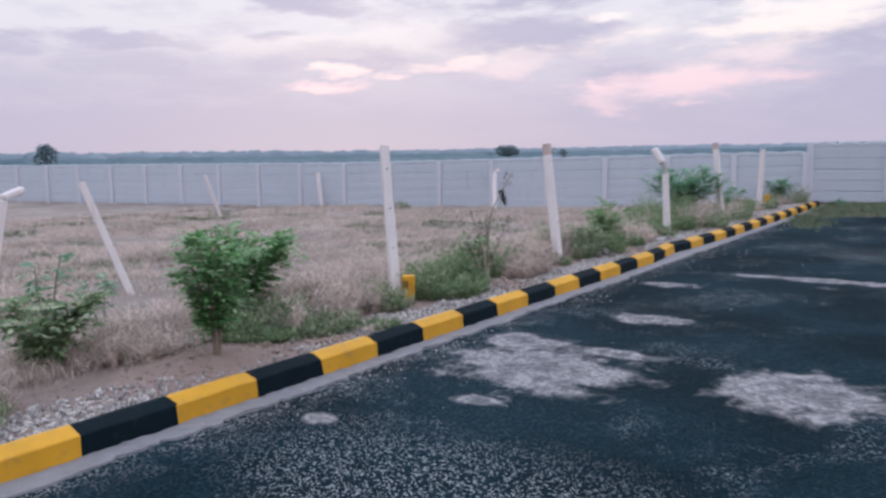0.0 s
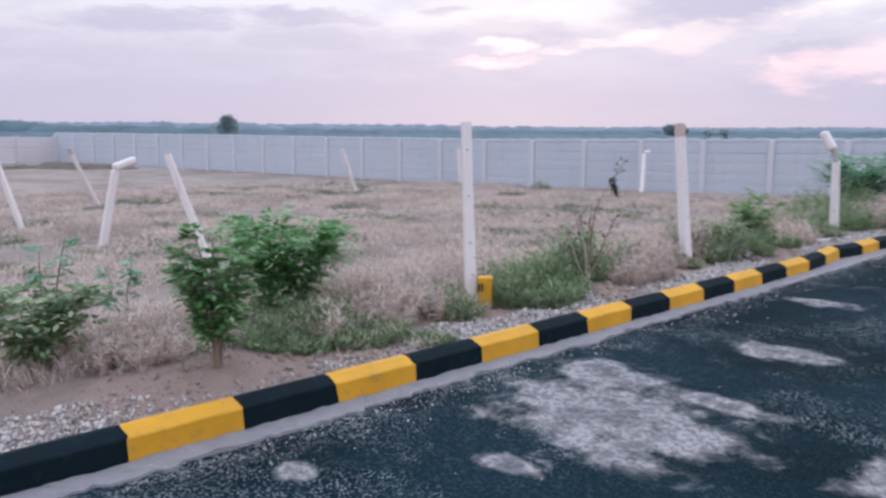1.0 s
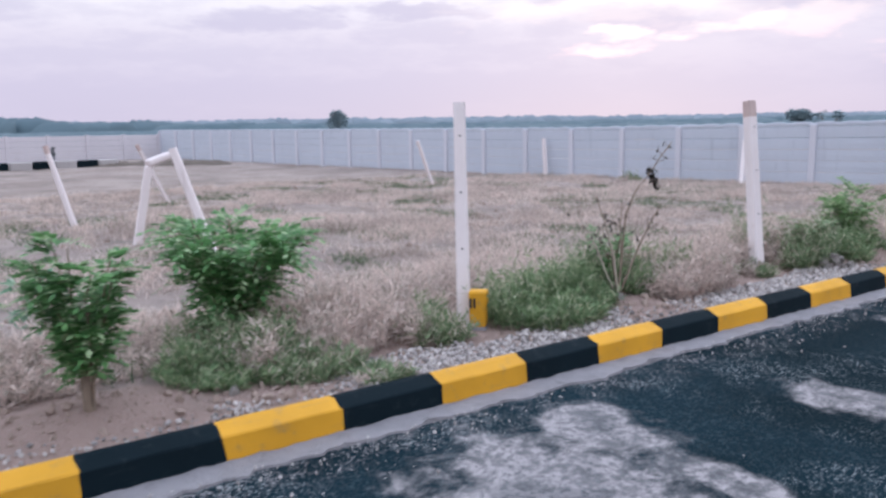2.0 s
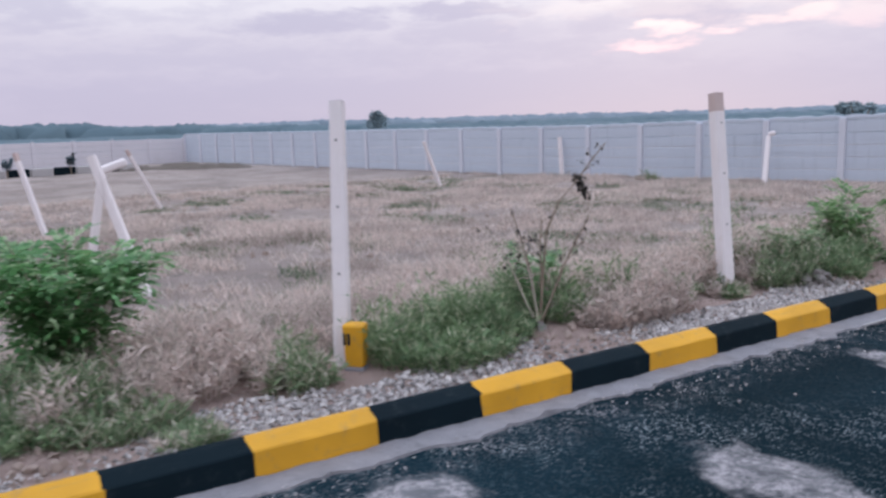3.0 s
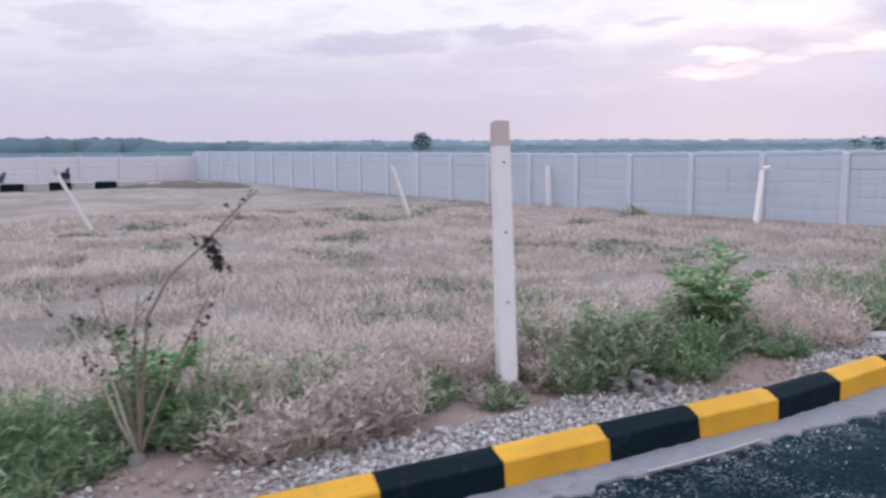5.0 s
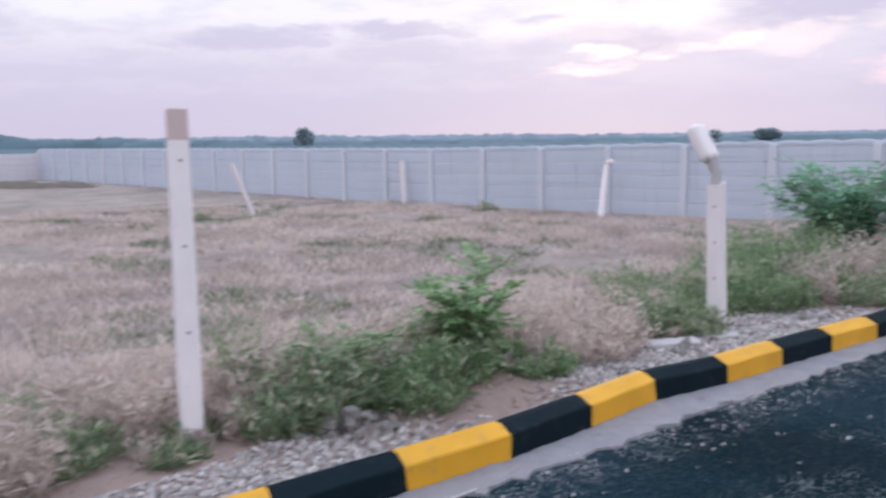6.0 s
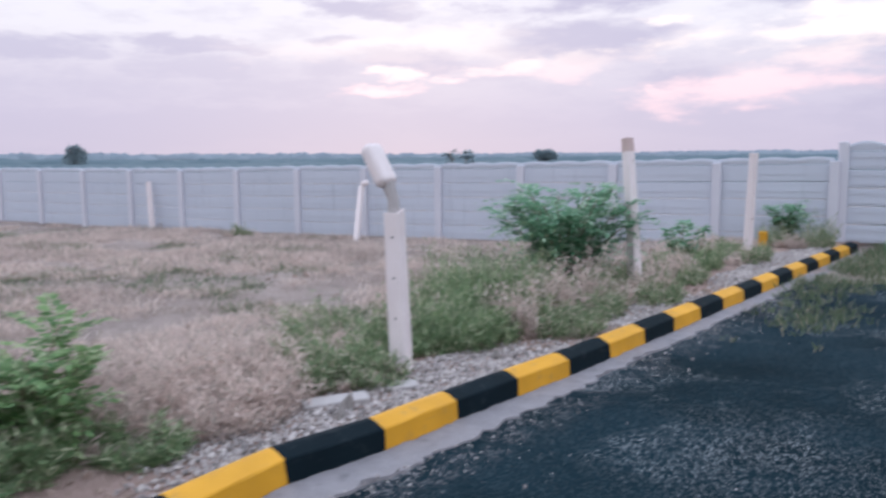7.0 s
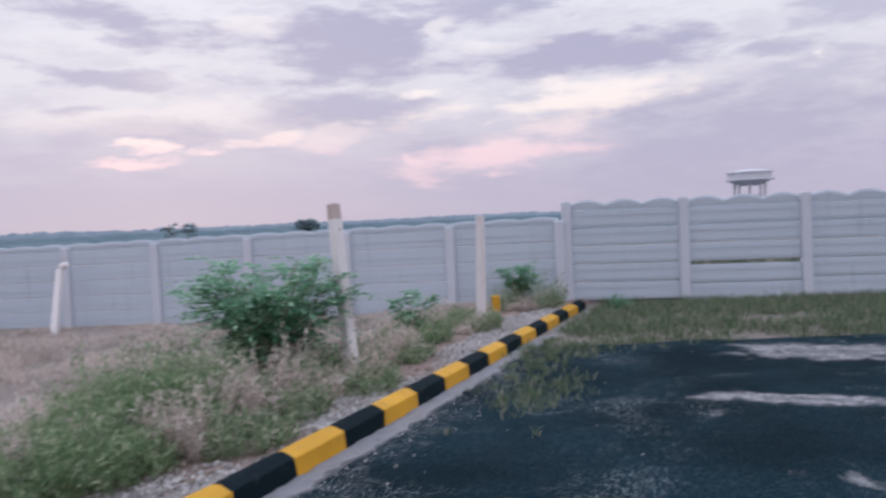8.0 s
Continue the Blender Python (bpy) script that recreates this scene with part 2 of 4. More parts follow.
def concrete(a, b, stain, scale=1.0):
    def recipe(n, p):
        blotch = n.noise(p, 1.3 * scale, 5, 0.6)
        fine = n.noise(p, 45, 4, 0.7)
        runs = n.noise(n.scaled(p, (6, 6, 0.7)), 1.0, 4, 0.6)
        colour = n.mix(blotch, a, b)
        colour = n.mix(n.math("MULTIPLY", n.step(runs, 0.55, 0.75), 0.45), colour, stain)
        colour = n.mix(n.math("MULTIPLY", n.step(fine, 0.58, 0.72), 0.35), colour, stain)
        colour = n.mix(n.math("MULTIPLY", random_of(n), 0.25), colour, b)
        return colour, fine
    return recipe


def soil(n, p):
    big = n.noise(p, 0.35, 5, 0.6)
    mid = n.noise(p, 2.6, 6, 0.65)
    fine = n.noise(p, 40, 4, 0.7)
    colour = n.mix(n.step(big, 0.35, 0.65), (0.30, 0.245, 0.225), (0.42, 0.35, 0.325))
    colour = n.mix(n.math("MULTIPLY", n.step(mid, 0.52, 0.68), 0.5), colour, (0.19, 0.175, 0.155))
    side = n.add("ShaderNodeSeparateXYZ")
    n.link(p, side.inputs[0])
    strip = n.step(n.math("ADD", side.outputs[0], n.math("MULTIPLY", mid, 0.8)), -4.9, -4.2)
    strip = n.math("MULTIPLY", strip, n.math("LESS_THAN", side.outputs[0], -3.7))
    colour = n.mix(n.math("MULTIPLY", strip, 0.6), colour, (0.43, 0.295, 0.26))
    clods = n.noise(n.scaled(p, (1.0, 0.8, 1.0)), 0.9, 7, 0.7, 0.4)
    colour = n.mix(n.math("MULTIPLY", n.step(clods, 0.50, 0.66), 0.55), colour, (0.20, 0.18, 0.165))
    colour = n.mix(n.math("MULTIPLY", n.step(fine, 0.55, 0.7), 0.35), colour, (0.50, 0.44, 0.42))
    return colour, n.math("ADD", mid, fine)


def stones(n, p):
    pick = island_of(n)
    colour = n.ramp(pick, [(0.0, (0.12, 0.115, 0.12)), (0.3, (0.34, 0.315, 0.32)), (0.65, (0.47, 0.435, 0.43)), (1.0, (0.64, 0.60, 0.59))])
    return n.mix(n.math("MULTIPLY", n.noise(p, 60, 3, 0.6), 0.35), colour, (0.33, 0.28, 0.25))


def leafy(dark, light, dry=None, drift=0.0):
    """Leaf colours that differ blade by blade; drift: how far broad patches turn duller."""
    def recipe(n, p):
        pick = island_of(n)
        colour = n.mix(pick, dark, light)
        colour = n.mix(n.step(n.noise(p, 6, 3, 0.6), 0.45, 0.7), colour, tuple(0.6 * a + 0.4 * b for a, b in zip(dark, light)))
        if dry:
            colour = n.mix(n.step(n.math("FRACT", n.math("MULTIPLY", pick, 7.3)), 0.72, 0.86), colour, dry)
        if drift:
            patch = n.noise(n.scaled(p, (0.8, 0.55, 0.0)), 0.9, 5, 0.6, 0.3)
            colour = n.mix(n.math("MULTIPLY", n.step(patch, 0.48, 0.62), drift), colour, tuple(0.5 * c for c in dark))
        return colour
    return recipe


def plain(a, b, scale=8):
    def recipe(n, p):
        return n.mix(n.noise(p, scale, 5, 0.6), a, b), n.noise(p, scale * 5, 4, 0.7)
    return recipe


M_ASPHALT = material("asphalt", asphalt, bump=0.006, spec=0.035)
M_YELLOW = material("yellow_paint", paint((0.66, 0.33, 0.018), (0.30, 0.20, 0.08)), 0.6, 0.002)
M_BLACK = material("black_paint", paint((0.005, 0.0125, 0.018), (0.028, 0.035, 0.040)), 0.75, 0.002, 0.08)
M_CHANNEL = material("channel_concrete", concrete((0.15, 0.147, 0.162), (0.36, 0.34, 0.365), (0.06, 0.061, 0.068), 5), 0.9, 0.02)
M_POST = material("post_concrete", concrete((0.80, 0.74, 0.745), (0.67, 0.60, 0.605), (0.43, 0.365, 0.35), 3), 0.85, 0.003)
M_DEBRIS = material("dirty_concrete", concrete((0.36, 0.34, 0.34), (0.46, 0.43, 0.43), (0.22, 0.20, 0.19), 4), 0.9, 0.004)
M_POST_TOP = material("rusty_post_top", concrete((0.46, 0.34, 0.32), (0.54, 0.43, 0.41), (0.30, 0.21, 0.19), 3), 0.85, 0.003)
M_WALL = material("precast_concrete", concrete((0.465, 0.50, 0.57), (0.54, 0.57, 0.64), (0.35, 0.38, 0.44), 0.6), 0.85, 0.002)
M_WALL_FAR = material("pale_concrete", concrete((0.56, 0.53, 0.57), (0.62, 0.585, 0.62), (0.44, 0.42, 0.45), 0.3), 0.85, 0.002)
M_WALL_POST = material("wall_post_concrete", concrete((0.62, 0.615, 0.67), (0.55, 0.55, 0.61), (0.43, 0.43, 0.48), 1.0), 0.85, 0.002)
M_SOIL = material("dry_soil", soil, 0.95, 0.05, 0.1)
M_STONE = material("gravel", stones, 0.9, 0, 0.2)
M_EARTH = material("dark_earth", plain((0.10, 0.085, 0.075), (0.19, 0.16, 0.14), 2), 0.95, 0.02, 0.1)
M_CLOD = material("dry_clod", plain((0.24, 0.18, 0.155), (0.40, 0.32, 0.28), 9), 0.95, 0.01, 0.1)
M_ROCK = material("rough_stone", plain((0.15, 0.14, 0.135), (0.33, 0.30, 0.285), 18), 0.9, 0.01, 0.2)
M_DRY = material("dry_grass", leafy((0.52, 0.425, 0.385), (0.82, 0.70, 0.645), (0.38, 0.34, 0.29), drift=0.42), 0.8, 0, 0.1, thin=0.35)
M_OLIVE = material("olive_weeds", leafy((0.115, 0.175, 0.095), (0.32, 0.40, 0.235), (0.58, 0.52, 0.43)), 0.75, 0, 0.15, thin=0.35)
M_VERGE = material("low_green_grass", leafy((0.07, 0.105, 0.06), (0.20, 0.25, 0.155), (0.31, 0.29, 0.22)), 0.75, 0, 0.1, thin=0.3)
M_GREEN = material("green_leaves", leafy((0.075, 0.19, 0.07), (0.20, 0.40, 0.155), (0.38, 0.50, 0.29)), 0.5, 0, 0.35, thin=0.4)
M_MIDGREEN = material("mid_green_leaves", leafy((0.10, 0.20, 0.08), (0.26, 0.41, 0.18), (0.42, 0.50, 0.30)), 0.55, 0, 0.3, thin=0.45)
M_BLUEGREEN = material("blue_green_leaves", leafy((0.085, 0.225, 0.13), (0.23, 0.42, 0.26), (0.36, 0.50, 0.36)), 0.5, 0, 0.35, thin=0.35)
M_LIGHTGREEN = material("light_green_leaves", leafy((0.095, 0.165, 0.08), (0.28, 0.38, 0.20), (0.46, 0.47, 0.33)), 0.55, 0, 0.3, thin=0.35)
# distance haze is mixed into the next two foliage colours
M_HAZE = material("horizon_haze_foliage", leafy((0.17, 0.21, 0.25), (0.21, 0.25, 0.29)), 0.9, 0, 0.1)
M_FAR = material("far_haze_foliage", leafy((0.085, 0.125, 0.15), (0.12, 0.165, 0.19)), 0.9, 0, 0.1)
# leaf colour raised well above dark green to imitate haze
M_TREE = material("haze_paled_foliage", leafy((0.22, 0.28, 0.31), (0.29, 0.36, 0.38)), 0.9, 0, 0.1)
M_TWIG = material("twig", plain((0.16, 0.12, 0.09), (0.30, 0.24, 0.19), 20), 0.85, 0.002)
M_PALE_TWIG = material("pale_stem", plain((0.36, 0.31, 0.26), (0.50, 0.44, 0.38), 20), 0.85, 0.002)
M_DARK = material("dark_pod", plain((0.015, 0.014, 0.013), (0.04, 0.035, 0.03), 30), 0.7, 0.002)
# concrete tone lifted so the far tower looks veiled by haze
M_TANK = material("haze_paled_concrete", concrete((0.56, 0.53, 0.58), (0.64, 0.60, 0.64), (0.47, 0.45, 0.48), 0.1), 0.9, 0.0)
M_ROD = material("dusty_steel", plain((0.30, 0.29, 0.29), (0.48, 0.45, 0.45), 25), 0.6, 0.001)
M_RUST = material("rusty_bar", plain((0.10, 0.05, 0.03), (0.20, 0.10, 0.06), 40), 0.8, 0.001)


# ---------------------------------------------------------------- mesh helpers
def mesh_of(name, verts, faces, mat, smooth=False):
    data = bpy.data.meshes.new(name)
    data.from_pydata([tuple(map(float, v)) for v in verts], [], [tuple(f) for f in faces])
    data.materials.append(mat)
    if smooth:
        data.polygons.foreach_set("use_smooth", [True] * len(data.polygons))
    data.update()
    return data


def part(name, bm, mat, parent=None, label=""):
    data = bpy.data.meshes.new(name)
    bmesh.ops.recalc_face_normals(bm, faces=bm.faces)
    bm.to_mesh(data)
    bm.free()
    data.materials.append(mat)
    ob = new(name, data)
    ob.parent = parent
    if label:
        tagged(ob, label)
    return ob


def part_data(name, data, parent=None, at=None, label=""):
    ob = new(name, data)
    ob.parent = parent
    if at is not None:
        ob.matrix_basis = at
    if label:
        tagged(ob, label)
    return ob


def thing(name, m, label, category, group="", kind=""):
    ob = new(name)
    ob.matrix_basis = m
    ob.empty_display_size = 0.1
    return tagged(ob, label, category, group, kind)


def box(bm, x0, x1, y0, y1, z0, z1, bevel=0.0, segments=1):
    made = bmesh.ops.create_cube(bm, size=1.0)["verts"]
    for v in made:
        v.co = Vector(((x0 + x1) / 2 + v.co.x * (x1 - x0), (y0 + y1) / 2 + v.co.y * (y1 - y0), (z0 + z1) / 2 + v.co.z * (z1 - z0)))
    if bevel:
        edges = list({e for v in made for e in v.link_edges})
        bmesh.ops.bevel(bm, geom=edges, offset=bevel, segments=segments, affect="EDGES", profile=0.5)
    return bm


def cubed(*size, bevel=0.0, segments=1):
    return box(bmesh.new(), *size, bevel=bevel, segments=segments)


def tube(points, radii, sides=6):
    """Vertices and faces of a tapered tube along points."""
    verts, faces = [], []
    points = [Vector(p) for p in points]
    for i, p in enumerate(points):
        way = (points[min(i + 1, len(points) - 1)] - points[max(i - 1, 0)]).normalized()
        side = way.orthogonal().normalized()
        other = way.cross(side)
        for k in range(sides):
            a = 2 * math.pi * k / sides
            verts.append(p + (side * math.cos(a) + other * math.sin(a)) * radii[i])
    for i in range(len(points) - 1):
        for k in range(sides):
            a, b = i * sides + k, i * sides + (k + 1) % sides
            faces.append((a, b, b + sides, a + sides))
    faces.append(tuple(range(sides))[::-1])
    faces.append(tuple(range((len(points) - 1) * sides, len(points) * sides)))
    return verts, faces


class Bag:
    """Collects vertices and faces for one joined mesh."""

    def __init__(self):
        self.verts, self.faces = [], []

    def put(self, verts, faces):
        start = len(self.verts)
        self.verts.extend(verts)
        self.faces.extend(tuple(i + start for i in f) for f in faces)

    def leaf(self, at, way, up, length, width):
        way, up = Vector(way).normalized(), Vector(up)
        side = way.cross(up)
        side = side.normalized() if side.length > 1e-4 else way.orthogonal().normalized()
        top = side.cross(way)
        at = Vector(at)
        mid = at + way * length * 0.45
        self.put([at, mid + side * width / 2 - top * width * 0.12, at + way * length - top * length * 0.12, mid - side * width / 2 - top * width * 0.12],
                 [(0, 1, 2), (0, 2, 3)])

    def blade(self, at, lean, height, width, face):
        """A bent grass blade: foot, one bend and the tip."""
        side = Vector((math.cos(face), math.sin(face), 0)) * width / 2
        at, lean = Vector(at), Vector(lean)
        mid = at + lean * 0.35 + Vector((0, 0, height * 0.6))
        tip = at + lean + Vector((0, 0, height))
        self.put([at - side, at + side, mid + side * 0.7, mid - side * 0.7, tip], [(0, 1, 2, 3), (3, 2, 4)])

    def mesh(self, name, mat, smooth=False):
        return mesh_of(name, self.verts, self.faces, mat, smooth)




# ---------------------------------------------------------------- ground
def smooth01(x, a, b):
    t = min(1.0, max(0.0, (x - a) / (b - a)))
    return t * t * (3 - 2 * t)


KERB_X, STEP, FIRST = -3.63, 0.66, 2.64
ROAD_END = 22.0


def road_end(x):
    """Where the asphalt stops, along a line that runs with the end wall."""
    return ROAD_END + 0.1 + 0.36 * (x + 2.4)


def kerb_x(y):
    """The kerb's face; it bows back a little where the gutter widens."""
    return -3.588 - 0.05 * smooth01(y, 12.0, 12.6) * (1 - smooth01(y, 14.5, 16.0)) - 0.085 * math.exp(-((y - 13.15) / 0.4) ** 2)


def hump(x, y, scale):
    return noise.noise(Vector((x * scale, y * scale, 0.37)))


MOUNDS = [(4.2, 0.9), (8.35, 0.45), (12.0, 0.7), (16.6, 0.6)]


def ground_z(x, y):
    """Height of the land: low under the road, a verge behind the kerb, a field that falls gently away."""
    if x > KERB_X - 0.10:
        z = -0.085 + 0.08 * smooth01(y, road_end(x) - 0.25, road_end(x) + 0.9)
        z += 0.02 * hump(x, y, 1.5) * smooth01(y, road_end(x), road_end(x) + 1)
        if x > 6:
            z += 0.12 * smooth01(x, 6, 7)
        return z
    away = KERB_X - x
    z = 0.10 - 0.25 * smooth01(away, 0.9, 5.5) - 0.009 * max(0.0, min(away, 21.0) - 5.5)
    if away > 21:
        z += 0.006 * min(away - 21, 30)
    z += 0.06 * math.exp(-((away - 0.75) / 0.3) ** 2) * max(math.exp(-((y - c) / w) ** 2) for c, w in MOUNDS)
    z += 0.035 * hump(x, y, 1.1) * smooth01(away, 0.1, 0.6) + 0.02 * hump(x, y, 4.0) * smooth01(away, 0.1, 0.5)
    z += 0.07 * hump(x + 7, y, 0.3) * smooth01(away, 2, 6) * smooth01(60, away - 20, away + 30)
    return z


def spread(parts):
    out = []
    for a, b, step in parts:
        k = max(1, round((b - a) / step))
        out += [a + (b - a) * i / k for i in range(k)]
    return out + [parts[-1][1]]


def build_ground():
    xs = spread([(-3000, -400, 650), (-400, -80, 40), (-80, -28, 3), (-28, -9, 0.5), (-9, -3.735, 0.13), (-3.735, -3.725, 0.01), (-3.725, 6, 0.6), (6, 20, 2), (20, 100, 20), (100, 3000, 725)])
    ys = spread([(-3000, -200, 700), (-200, -12, 20), (-12, 1, 0.6), (1, 27, 0.16), (27, 60, 3), (60, 400, 40), (400, 3000, 650)])
    verts = [(x, y, ground_z(x, y)) for y in ys for x in xs]
    w = len(xs)
    faces = [(j * w + i, j * w + i + 1, (j + 1) * w + i + 1, (j + 1) * w + i) for j in range(len(ys) - 1) for i in range(w - 1)]
    ob = new("ground", mesh_of("ground", verts, faces, M_SOIL, True))
    tagged(ob, "dry reddish-brown soil of a flat open plot", "ground", kind="structure")


def build_road():
    xs = spread([(-3.40, -2.8, 0.1), (-2.8, 6.0, 0.4)])
    ys = spread([(-60, -10, 5), (-10, ROAD_END, 0.25)])
    w = len(xs)
    verts = []
    for j, y in enumerate(ys):
        for i, x in enumerate(xs):
            yy = y + (road_end(x) - ROAD_END) * smooth01(y, 14.0, ROAD_END) + (0.25 * hump(x, 3.0, 1.3) if j == len(ys) - 1 else 0)
            xx = x + (0.03 * hump(1.0, y, 3.0) if i == 0 else 0)
            verts.append((xx, yy, -0.012 + 0.006 * hump(x, y, 0.8)))
    faces = [(j * w + i, j * w + i + 1, (j + 1) * w + i + 1, (j + 1) * w + i) for j in range(len(ys) - 1) for i in range(w - 1)]
    # a skirt round the edge gives the surface its thickness
    k = len(verts)
    rim = [i for i in range(w)] + [j * w + w - 1 for j in range(1, len(ys))] + [(len(ys) - 1) * w + i for i in range(w - 2, -1, -1)] + [j * w for j in range(len(ys) - 2, 0, -1)]
    verts += [(verts[i][0], verts[i][1], -0.09) for i in rim]
    for a in range(len(rim)):
        b = (a + 1) % len(rim)
        faces.append((rim[b], rim[a], k + a, k + b))
    ob = new("road", mesh_of("road", verts, faces, M_ASPHALT, False))
    tagged(ob, "dark worn asphalt road with pale dusty spills", "road", kind="structure")


def build_channel():
    """The cast concrete strip between kerb and asphalt, with a ragged outer edge."""
    bag = Bag()
    ys = spread([(-20, 0, 1.0), (0, 25.6, 0.05)])
    verts, faces = [], []
    for y in ys:
        edge = -3.385 + 0.045 * hump(2.0, y, 1.6) + 0.05 * hump(5.0, y, 6.0) + 0.05 * hump(3.0, y, 15.0)
        verts += [(kerb_x(y) - 0.01, y, -0.05), (kerb_x(y) - 0.01, y, -0.008 + 0.012 * hump(9, y, 13)), (-3.50, y, -0.008 + 0.005 * hump(0, y, 8)), (edge, y, 0.0 + 0.004 * hump(1, y, 5)), (edge + 0.015, y, -0.05)]
    for j in range(len(ys) - 1):
        for i in range(4):
            a = j * 5 + i
            faces.append((a, a + 1, a + 6, a + 5))
    bag.put(verts, faces)
    ob = new("gutter", bag.mesh("gutter", M_CHANNEL))
    tagged(ob, "grey cast concrete gutter strip along the painted kerb", "gutter", kind="structure")


def build_kerb():
    kerb = thing("kerb", pose(0, 0, 0), "concrete kerb painted in yellow and black blocks", "kerb", kind="structure")
    profile = [(0.0, -0.06), (0.0, 0.0), (-0.010, 0.110), (-0.018, 0.119), (-0.095, 0.152), (-0.11, 0.156), (-0.145, 0.154), (-0.16, 0.142), (-0.16, -0.06)]
    rnd = random.Random(11)
    for k in range(-16, 35):
        y0, y1 = FIRST + STEP * k, FIRST + STEP * (k + 1)
        verts, faces = [], []
        rows = 5
        for r in range(rows):
            y = y0 + 0.001 + (y1 - y0 - 0.002) * r / (rows - 1)
            shrink = 0.0015 if r in (0, rows - 1) else 0.0
            for i, (x, z) in enumerate(profile):
                wob = 0.004 * hump(x * 10 + i, y, 5)
                verts.append((kerb_x(y0) + (kerb_x(y1) - kerb_x(y0)) * r / (rows - 1) + x - (shrink if i < 4 else -shrink if i > 6 else 0) + wob, y + (0.02 * hump(i * 0.4, y0 if r == 0 else y1, 3.7) if shrink else 0), z - (shrink if 3 < i < 8 else 0) + 0.5 * wob))
        m = len(profile)
        for r in range(rows - 1):
            for i in range(m):
                a, b = r * m + i, r * m + (i + 1) % m
                faces.append((a, b, b + m, a + m))
        faces += [tuple(range(m))[::-1], tuple(range((rows - 1) * m, rows * m))]
        part_data("kerb_block", mesh_of("kerb_block", verts, faces, M_BLACK if k % 2 == 0 else M_YELLOW), kerb)


build_ground()
build_road()
build_channel()
build_kerb()

# ---------------------------------------------------------------- precast walls
def panel_mesh(length, height, ribs):
    """A thin precast plank, with a bevelled edge and, where ribs is set, raised bands."""
    bm = cubed(0, length, -0.022, 0.022, 0.005, height - 0.005, bevel=0.011)
    for r in range(ribs):
        z = height * (r + 0.5) / ribs
        box(bm, 0.02, length - 0.02, -0.029, -0.02, z - 0.030, z + 0.022)
    data = bpy.data.meshes.new("wall_panel")
    bmesh.ops.recalc_face_normals(bm, faces=bm.faces)
    bm.to_mesh(data)
    bm.free()
    data.materials.append(M_WALL)
    return data


def coping_mesh(length, waves, rise, base):
    """The top plank, cut in shallow arches."""
    n = waves * 8
    verts, faces = [], []
    for i in range(n + 1):
        x = length * i / n
        z = base + rise * abs(math.sin(math.pi * waves * i / n))
        verts += [(x, -0.022, 0.004), (x, -0.022, z), (x, 0.022, z), (x, 0.022, 0.004), (x, -0.034, z - 0.03), (x, -0.034, z - 0.055)]
    for i in range(n):
        a = i * 6
        for p, q in ((0, 1), (1, 2), (2, 3), (3, 0), (4, 5)):
            faces.append((a + p, a + q, a + 6 + q, a + 6 + p))
        faces.append((a + 1, a + 4, a + 10, a + 7))
        faces.append((a + 5, a + 0, a + 6, a + 11))
    faces += [(0, 3, 2, 1), (n * 6, n * 6 + 1, n * 6 + 2, n * 6 + 3)]
    data = mesh_of("wall_coping", verts, faces, M_WALL)
    return data


def wall_post_mesh(height, mat):
    bm = cubed(-0.085, 0.085, -0.10, 0.08, -0.4, height, bevel=0.012)
    data = bpy.data.meshes.new("wall_post")
    bm.to_mesh(data)
    bm.free()
    data.materials.append(mat)
    return data


def precast_wall(name, label, feet, rows, ribs, waves, rise, mat=None, gap_bay=None, PANEL_H=0.30, low_posts=False):
    """feet: post places in order; planks of the wall face to the right of the way along it."""
    wall = thing(name, pose(0, 0, 0), label, "boundary wall", kind="structure")
    post = wall_post_mesh(rows * PANEL_H + (0.17 if waves and not low_posts else 0.05), M_WALL_POST if mat is None else mat)
    planks = {}
    for i, (x, y, z) in enumerate(feet):
        turn = 0.0
        if i + 1 < len(feet):
            nx, ny, nz = feet[i + 1]
            turn = math.degrees(math.atan2(ny - y, nx - x))
            long = math.hypot(nx - x, ny - y)
            key = round(long, 2)
            if key not in planks:
                planks[key] = (panel_mesh(long - 0.09, PANEL_H, ribs), coping_mesh(long - (0.008 if low_posts else 0.09), waves, rise, 0.10) if waves else None)
                if mat:
                    planks[key][0].materials[0] = mat
            slope = math.degrees(math.atan2(nz - z, long))
            for r in range(rows):
                drop = -0.06 if gap_bay is not None and gap_bay[0] == i and r < gap_bay[1] else 0.0
                at = pose(x, y, z + r * PANEL_H + drop, 0, 0, turn) @ pose(0.045, 0, 0, 0, -slope, 0)
                part_data("wall_panel", planks[key][0], wall, at)
            if waves:
                part_data("wall_coping", planks[key][1], wall, pose(x, y, z + rows * PANEL_H, 0, 0, turn) @ pose(0.004 if low_posts else 0.045, 0, 0, 0, -slope, 0))
        else:
            px, py, pz = feet[i - 1]
            turn = math.degrees(math.atan2(y - py, x - px))
        part_data("wall_post", post, wall, pose(x, y, z, 0, 0, turn))
    return wall


def wall_foot(k):
    x, y = -4.143 - 1.995 * k, 26.254 - 0.388 * k
    return (x, y, -0.10 - 0.02 * min(k, 8) + 0.008 * max(0, k - 8))


